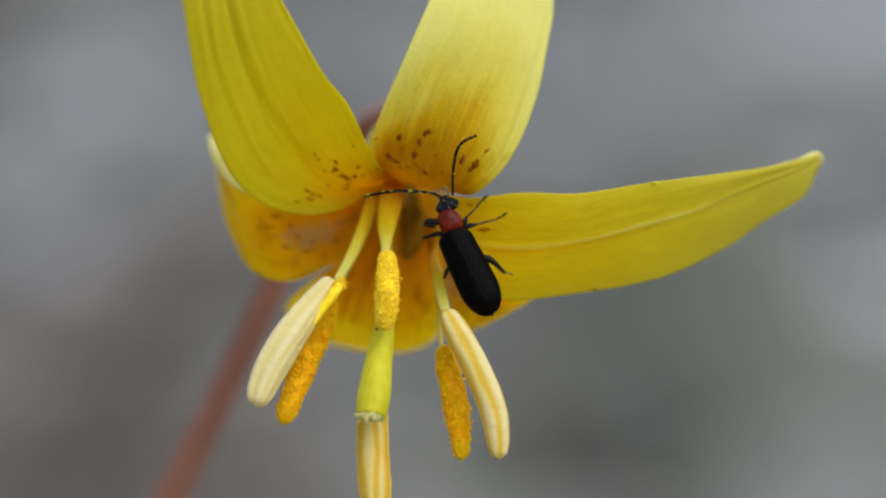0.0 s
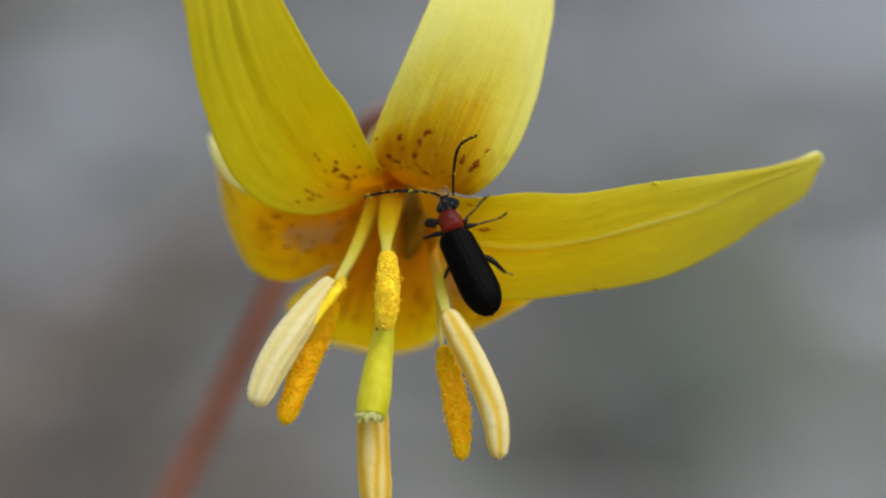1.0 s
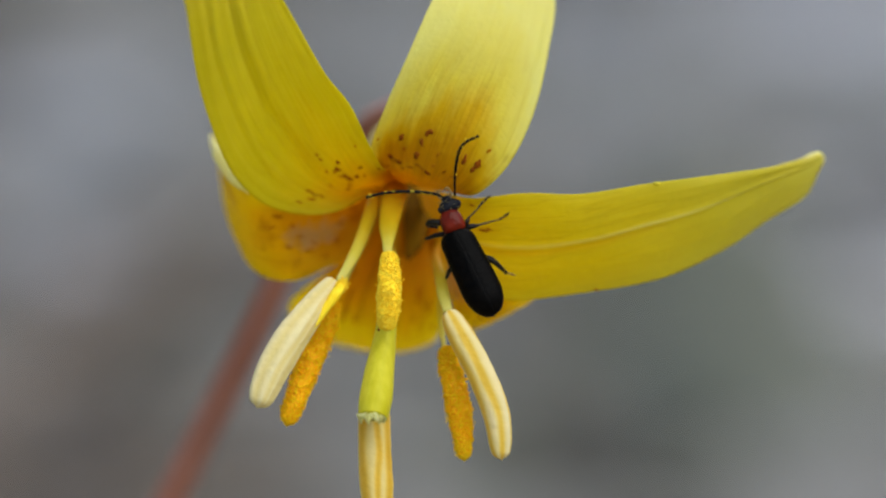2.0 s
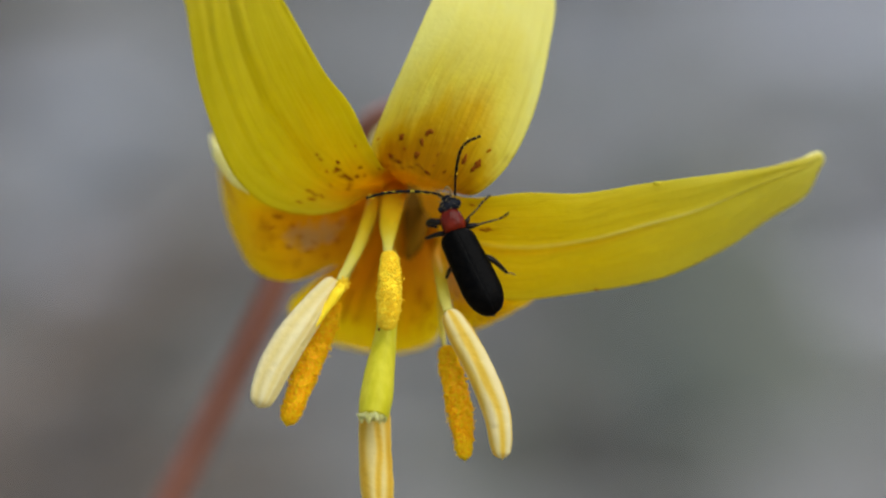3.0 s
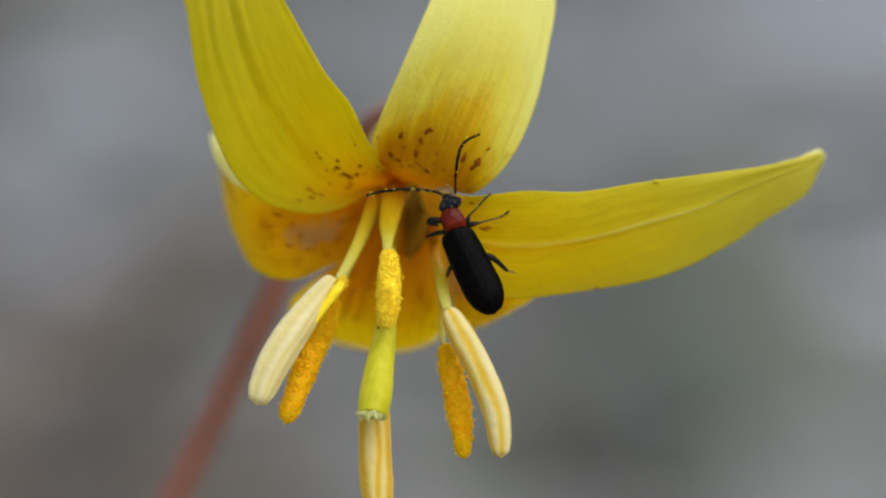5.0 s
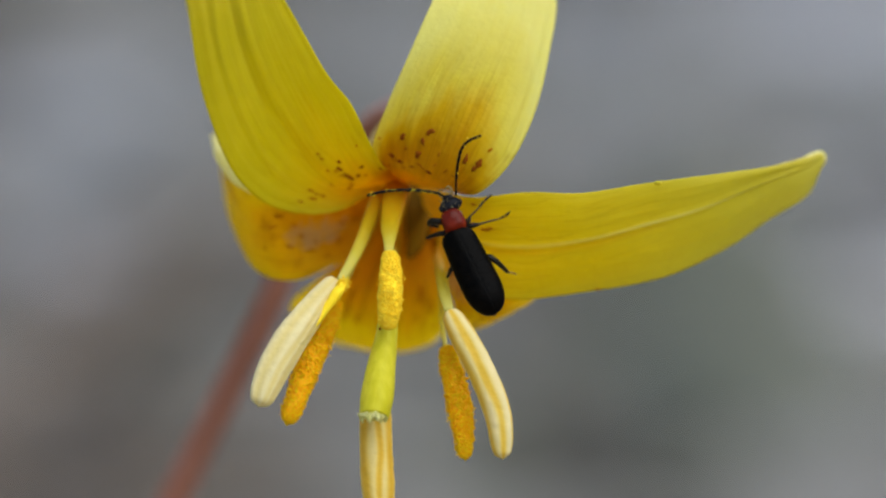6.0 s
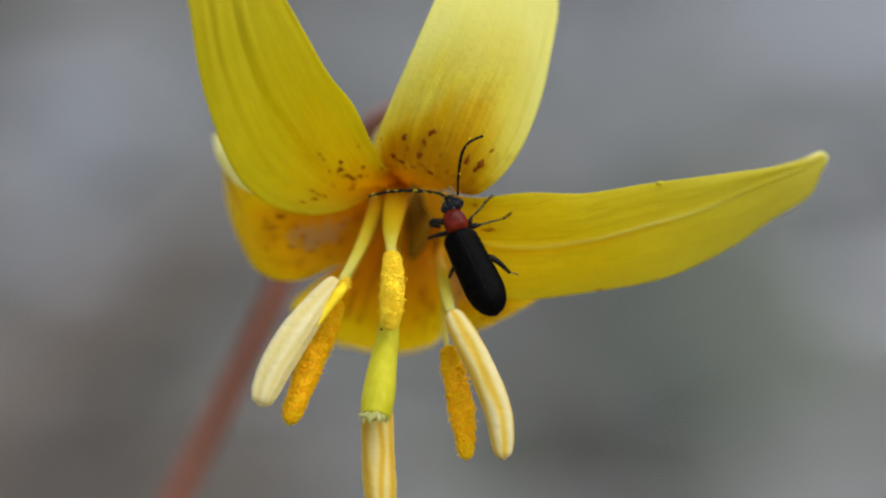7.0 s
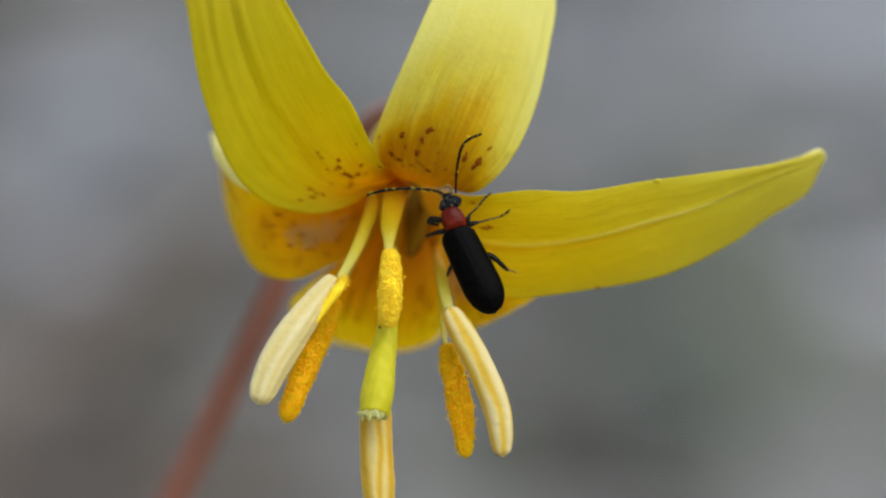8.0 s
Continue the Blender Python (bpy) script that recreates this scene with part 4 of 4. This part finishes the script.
# right, closed
# the broad first furrow also paints in the shade on that flank
stamen([(-0.11, 9.50, 0.44), (-0.32, 6.50, -0.38), (-0.16, 3.00, -1.17), (0.03, 1.50, -2.08), (0.24, 0.60, -2.86)], [0.16, 0.20, 0.27, 0.28, 0.22],
       [(0.21, 0.50, -2.83), (0.81, 0.20, -3.91), (1.78, 0.00, -5.73), (2.51, 0.00, -7.70), (2.75, 0.00, -9.77)], [0.42, 0.62, 0.66, 0.64, 0.46], False, seed=14, furrows=((26, 34, 0.07), (98, 20, 0.09), (172, 16, 0.05)), swing=[(0.0, 0.1), (0.5, 0.26), (1.0, 0.21), (1.5, 0.1), (3.0, 0.0), (3.5, 0.37), (4.0, 0.18), (4.5, 0.12), (6.0, 0.06), (6.5, -0.03), (7.0, 0.28), (7.5, 0.36), (8.0, 0.1)])
# right, open
stamen([(-0.25, 10.00, 2.50), (-0.05, 8.00, -0.25), (-0.08, 5.00, -3.20), (0.08, 2.20, -4.69)], [0.3, 0.3, 0.16, 0.10],
       [(0.11, 2.20, -4.53), (0.40, 1.90, -5.79), (0.82, 1.60, -7.76), (1.03, 1.40, -9.84)], [0.34, 0.50, 0.54, 0.30], True, POLLEN_ORANGE, 15, 5600, 0.042, swing=[(0.0, 0.14), (0.5, 0.14), (1.0, 0.18), (1.5, 0.1), (3.0, 0.0), (3.5, 0.27), (4.0, 0.17), (4.5, 0.11), (6.0, 0.14), (6.5, 0.05), (7.0, 0.23), (7.5, 0.26), (8.0, 0.07)])
# bottom, closed, behind the style
stamen([(-1.90, 10.00, 2.78), (-2.56, 8.00, -0.25), (-2.52, 4.50, -3.19), (-2.96, 1.80, -6.31)], [0.4, 0.35, 0.28, 0.2],
       [(-3.01, 1.60, -6.10), (-3.16, 1.20, -7.61), (-3.15, 0.80, -9.44), (-3.04, 0.40, -11.25), (-2.88, 0.20, -13.34)], [0.4, 0.72, 0.78, 0.78, 0.5], False, seed=16, furrows=((40, 30, 0.06), (98, 14, 0.09), (150, 26, 0.08)), skin=ANTHER_RIPE)


# ---- the beetle ----
# its own space: millimetres, y to its head, x to its right, z to its back
SEAT = Vector((0.95, 0.90, 0.34))
forward = Vector((-0.39, 0.08, 0.91)).normalized()
back = Vector((0.0, -1.0, 0.0))
right_side = forward.cross(back).normalized()
back = right_side.cross(forward).normalized()
BEETLE_LOCAL = Matrix((right_side, forward, back)).transposed().to_4x4()
BEETLE_POSE = FLOWER @ Matrix.Translation(SEAT * 0.001) @ BEETLE_LOCAL
beetle = tagged(new("beetle"), "small black beetle with red pronotum sitting on the flower", "beetle")
beetle.matrix_basis = BEETLE_POSE


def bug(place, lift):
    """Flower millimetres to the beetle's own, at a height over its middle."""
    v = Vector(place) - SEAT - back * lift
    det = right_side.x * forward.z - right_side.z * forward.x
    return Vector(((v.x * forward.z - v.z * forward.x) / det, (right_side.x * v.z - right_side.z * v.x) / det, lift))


def elytron(sign):
    """One wing case: long, domed, rounded behind."""
    bm = bmesh.new()
    n, m = 40, 14
    grid = []
    for i in range(n + 1):
        t = i / n
        y = 0.60 - 4.33 * t
        w = 0.78 * (0.60 + 0.40 * math.sqrt(min(1.0, t / 0.09))) * (1 + 0.19 * math.sin(min(1, t / 0.98) * math.pi * 0.62)) * math.sqrt(max(0.0, 1 - max(0.0, (t - 0.64) / 0.36) ** 2.3))
        row = []
        for j in range(m + 1):
            a = math.radians(113 * j / m - 8)
            h = 0.52 * math.sqrt(max(0.0, 1 - max(0.0, (t - 0.72) / 0.28) ** 2)) + 0.02
            x = sign * (w * math.sin(a) - 0.012) - 0.20 * (1 - t)
            z = 0.25 + h * math.cos(a) + 0.006 * noise.noise(Vector((x * 3, y * 3, sign)))
            z += 0.015 * math.sin(a * 9) * (1 - t)
            row.append(bm.verts.new((x, y, z)))
        grid.append(row)
    for i in range(n):
        for j in range(m):
            bm.faces.new((grid[i][j], grid[i + 1][j], grid[i + 1][j + 1], grid[i][j + 1]))
    bmesh.ops.recalc_face_normals(bm, faces=bm.faces)
    geo = bmesh.ops.solidify(bm, geom=bm.faces[:], thickness=0.05)
    smooth(bm)
    part("wing_case", carry(bm, MM), BLACK, beetle, "dull black wing case")


elytron(1)
elytron(-1)
part("abdomen", carry(blob((0.78, 1.95, 0.42), pose(0, -1.75, 0.1)), MM), BLACK, beetle)
part("pronotum", carry(blob((0.56, 0.65, 0.44), pose(-0.11, 1.04, 0.24), 4, 0.10, 0.80), MM), RED, beetle, "shiny brick-red pronotum")
head = part("head", carry(blob((0.53, 0.35, 0.32), pose(0.06, 1.80, 0.24), 3, 0.14, 0.85), MM), HEADBLACK, beetle, "black head")
for sgn in (1, -1):
    part("eye", carry(blob((0.12, 0.16, 0.14), pose(0.06 + sgn * 0.46, 1.76, 0.34), 2), MM), HEADBLACK, head, "small round black eye")
rg = random.Random(77)
dust = [Vector((0.06 + rg.uniform(-0.42, 0.42), 1.80 + rg.uniform(-0.25, 0.40), 0.0)) for _ in range(26)]
dust = [Vector((p.x, p.y, 0.25 + 0.33 * math.sqrt(max(0.0, 1 - ((p.x - 0.06) / 0.55) ** 2 - ((p.y - 1.80) / 0.42) ** 2)))) * 0.001 for p in dust]
part("pollen", scatter(dust, 0.000027, rg), DUST, head, "pale dust of pollen", kind="stuff")
part("snout", carry(blob((0.28, 0.22, 0.18), pose(0.06, 2.10, 0.18), 2), MM), HEADBLACK, head)
for sgn in (1, -1):
    part("palp", carry(sweep([(0.08 + sgn * 0.14, 2.14, 0.12), (0.08 + sgn * 0.3, 2.40, 0.16), (0.08 + sgn * 0.22, 2.62, 0.2), (0.08 + sgn * 0.05, 2.57, 0.2)], [0.05, 0.05, 0.06, 0.03], 8, 12, face=(0, 0, 1)), MM), TARSUS, head, "pale amber mouth feeler")


def antenna(points, seed, grains):
    """Eleven joints, each a little club, with pollen stuck to them."""
    radii = []
    for k in range(11):
        r = (0.052 + 0.034 * min(1.0, k / 4)) - 0.020 * k / 11
        radii += [r * 0.80, r * 0.95, r * 1.05, r]
    bm = sweep(points, radii, 8, 132, face=(0, 0, 1))
    ob = part("antenna", carry(bm, MM), FEELER, beetle, "thin black jointed antenna", at=Vector(points[0]) * 0.001)
    rg = random.Random(seed)
    sites = []
    for _ in range(grains):
        c = spline(points, rg.uniform(0.25, 0.98))
        sites.append((c + Vector((rg.gauss(0, 0.05), rg.gauss(0, 0.05), 0.03)) - Vector(points[0])) * 0.001)
    part("pollen", scatter(sites, 0.000036, rg), POLLEN_YELLOW, ob, "loose pollen grains", kind="stuff")
    return ob


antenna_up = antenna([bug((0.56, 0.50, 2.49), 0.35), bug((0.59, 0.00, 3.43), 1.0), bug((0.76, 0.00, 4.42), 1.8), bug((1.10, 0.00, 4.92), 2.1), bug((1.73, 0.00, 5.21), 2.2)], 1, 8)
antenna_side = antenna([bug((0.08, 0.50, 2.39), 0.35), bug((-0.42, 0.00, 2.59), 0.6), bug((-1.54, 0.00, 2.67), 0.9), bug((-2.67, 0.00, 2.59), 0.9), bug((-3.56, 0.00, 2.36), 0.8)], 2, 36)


def leg(points, radii, tarsus=None, pale=True, label="thin black jointed leg"):
    """A leg: thick thigh, thin shin, and a paler foot of small joints."""
    if not tarsus:
        return part("leg", carry(sweep(points, radii, 10, 24, face=(0, 0, 1)), MM), LEGBLACK, beetle, label)
    ob = part("leg", carry(sweep(points[:-1], radii[:-1], 10, 18, face=(0, 0, 1)), MM), LEGBLACK, beetle, label)
    if not pale:
        part("shin", carry(sweep(points[-2:], radii[-2:], 10, 14, face=(0, 0, 1)), MM), LEGBLACK, ob)
        part("foot", carry(sweep(tarsus, [0.03, 0.045, 0.04, 0.045, 0.02], 8, 20, face=(0, 0, 1)), MM), TARSUS, ob, "thin amber foot")
        return ob
    shin = [points[-2], (points[-2] + points[-1]) / 2 + Vector((0.03, 0, 0.02)), points[-1]]
    part("shin", carry(sweep(shin, [radii[-2] * 0.8, 0.05, radii[-1]], 10, 16, face=(0, 0, 1), rough=0.15), MM), SHIN, ob, "paler yellowish shin")
    part("knee", carry(blob((radii[-2] * 1.05,) * 3, Matrix.Translation(points[-2]), 2), MM), LEGBLACK, ob)
    joints = []
    for k in range(4):
        joints += [0.030, 0.058, 0.066 - 0.006 * k]
    part("foot", carry(sweep(tarsus, joints, 8, 40, face=(0, 0, 1)), MM), LEGBLACK, ob)


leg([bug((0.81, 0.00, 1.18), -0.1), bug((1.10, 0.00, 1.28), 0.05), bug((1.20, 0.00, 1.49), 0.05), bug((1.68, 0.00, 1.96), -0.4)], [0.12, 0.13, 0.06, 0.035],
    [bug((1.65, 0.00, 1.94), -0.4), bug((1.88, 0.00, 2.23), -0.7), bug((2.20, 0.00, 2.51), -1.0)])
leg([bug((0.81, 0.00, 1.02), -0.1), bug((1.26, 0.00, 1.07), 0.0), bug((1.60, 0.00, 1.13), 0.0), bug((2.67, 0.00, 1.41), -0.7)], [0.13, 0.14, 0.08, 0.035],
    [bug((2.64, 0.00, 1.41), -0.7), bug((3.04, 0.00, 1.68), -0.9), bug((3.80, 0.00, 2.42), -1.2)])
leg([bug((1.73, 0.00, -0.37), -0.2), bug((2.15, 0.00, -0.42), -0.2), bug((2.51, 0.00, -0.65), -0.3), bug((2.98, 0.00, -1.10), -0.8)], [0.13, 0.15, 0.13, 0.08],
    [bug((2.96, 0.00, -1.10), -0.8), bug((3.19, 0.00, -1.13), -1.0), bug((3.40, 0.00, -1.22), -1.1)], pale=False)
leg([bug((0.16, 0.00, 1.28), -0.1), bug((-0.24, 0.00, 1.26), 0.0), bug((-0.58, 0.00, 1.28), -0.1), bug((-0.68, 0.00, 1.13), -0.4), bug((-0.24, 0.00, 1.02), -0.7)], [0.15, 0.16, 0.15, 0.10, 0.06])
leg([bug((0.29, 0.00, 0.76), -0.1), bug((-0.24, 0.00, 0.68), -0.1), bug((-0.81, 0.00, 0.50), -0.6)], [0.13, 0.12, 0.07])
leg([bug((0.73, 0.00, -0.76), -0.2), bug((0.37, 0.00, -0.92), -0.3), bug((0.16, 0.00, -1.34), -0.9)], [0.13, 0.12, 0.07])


# ---- sway ----
def motions():
    """A slow breath of air rocks the flower; the beetle rides on it and feels about."""
    pivot = FLOWER @ Vector((0, 0.006, 0))
    sway = [
        (0.0, -0.1, 0.0, -0.073, -0.022, 0.036),
        (0.5, -0.096, -0.001, -0.19, -0.024, 0.016),
        (1.0, -0.068, -0.001, -0.161, -0.015, 0.019),
        (1.5, -0.02, -0.014, -0.108, 0.167, 0.056),
        (3.0, 0.0, 0.0, 0.0, 0.0, 0.0),
        (3.5, -0.116, 0.052, -0.309, -0.007, -0.058),
        (4.0, -0.114, 0.077, -0.286, -0.023, -0.049),
        (4.5, -0.001, 0.081, -0.33, -0.023, -0.033),
        (6.0, 0.068, 0.022, -0.237, 0.032, 0.007),
        (6.5, 0.059, -0.004, 0.026, -0.06, 0.023),
        (7.0, 0.147, 0.0, -0.176, -0.025, 0.023),
        (7.5, 0.136, 0.034, -0.349, -0.013, -0.021),
        (8.0, 0.053, 0.096, -0.177, -0.075, -0.088)]
    stays, rides = [], []
    for t, dx, dz, yaw, nod, roll in sway:
        m = (Matrix.Translation(pivot) @ FLOWER.to_3x3().to_4x4() @ pose(dx * 0.001, 0, dz * 0.001, nod, roll, yaw)
             @ FLOWER.to_3x3().to_4x4().inverted() @ Matrix.Translation(-pivot))
        stays.append((t, m @ Matrix.Translation(FOOT)))
        rides.append((t, m @ BEETLE_POSE))
    walk(lily, stays)
    walk(beetle, rides)
    for ob, rows in ((antenna_up, [(0.0, 1.6), (0.5, 2.3), (1.0, 1.6), (1.5, 2.2), (3.0, 0.0), (3.5, 1.5), (4.0, 2.1), (4.5, 1.2), (6.0, 0.4), (6.5, -0.0), (7.0, 0.2), (7.5, 1.1), (8.0, -0.4)]), (antenna_side, [(0.0, -0.6), (0.5, -1.2), (1.0, -0.6), (1.5, -1.1), (3.0, -0.0), (3.5, -0.5), (4.0, -0.7), (4.5, -0.6), (6.0, -1.6), (6.5, -0.6), (7.0, -1.2), (7.5, -2.0), (8.0, -0.9)])):
        home = ob.location.copy()
        walk(ob, [(t, Matrix.Translation(home) @ pose(0, 0, 0, 0, 0, a)) for t, a in rows])

    axis = FLOWER.to_3x3() @ Vector((0, 1, 0))
    for obs, foot, rows in SWINGS:
        for ob in obs:
            walk(ob, [(t, Matrix.Translation(foot) @ Matrix.Rotation(radians(a), 4, axis)) for t, a in rows])


motions()
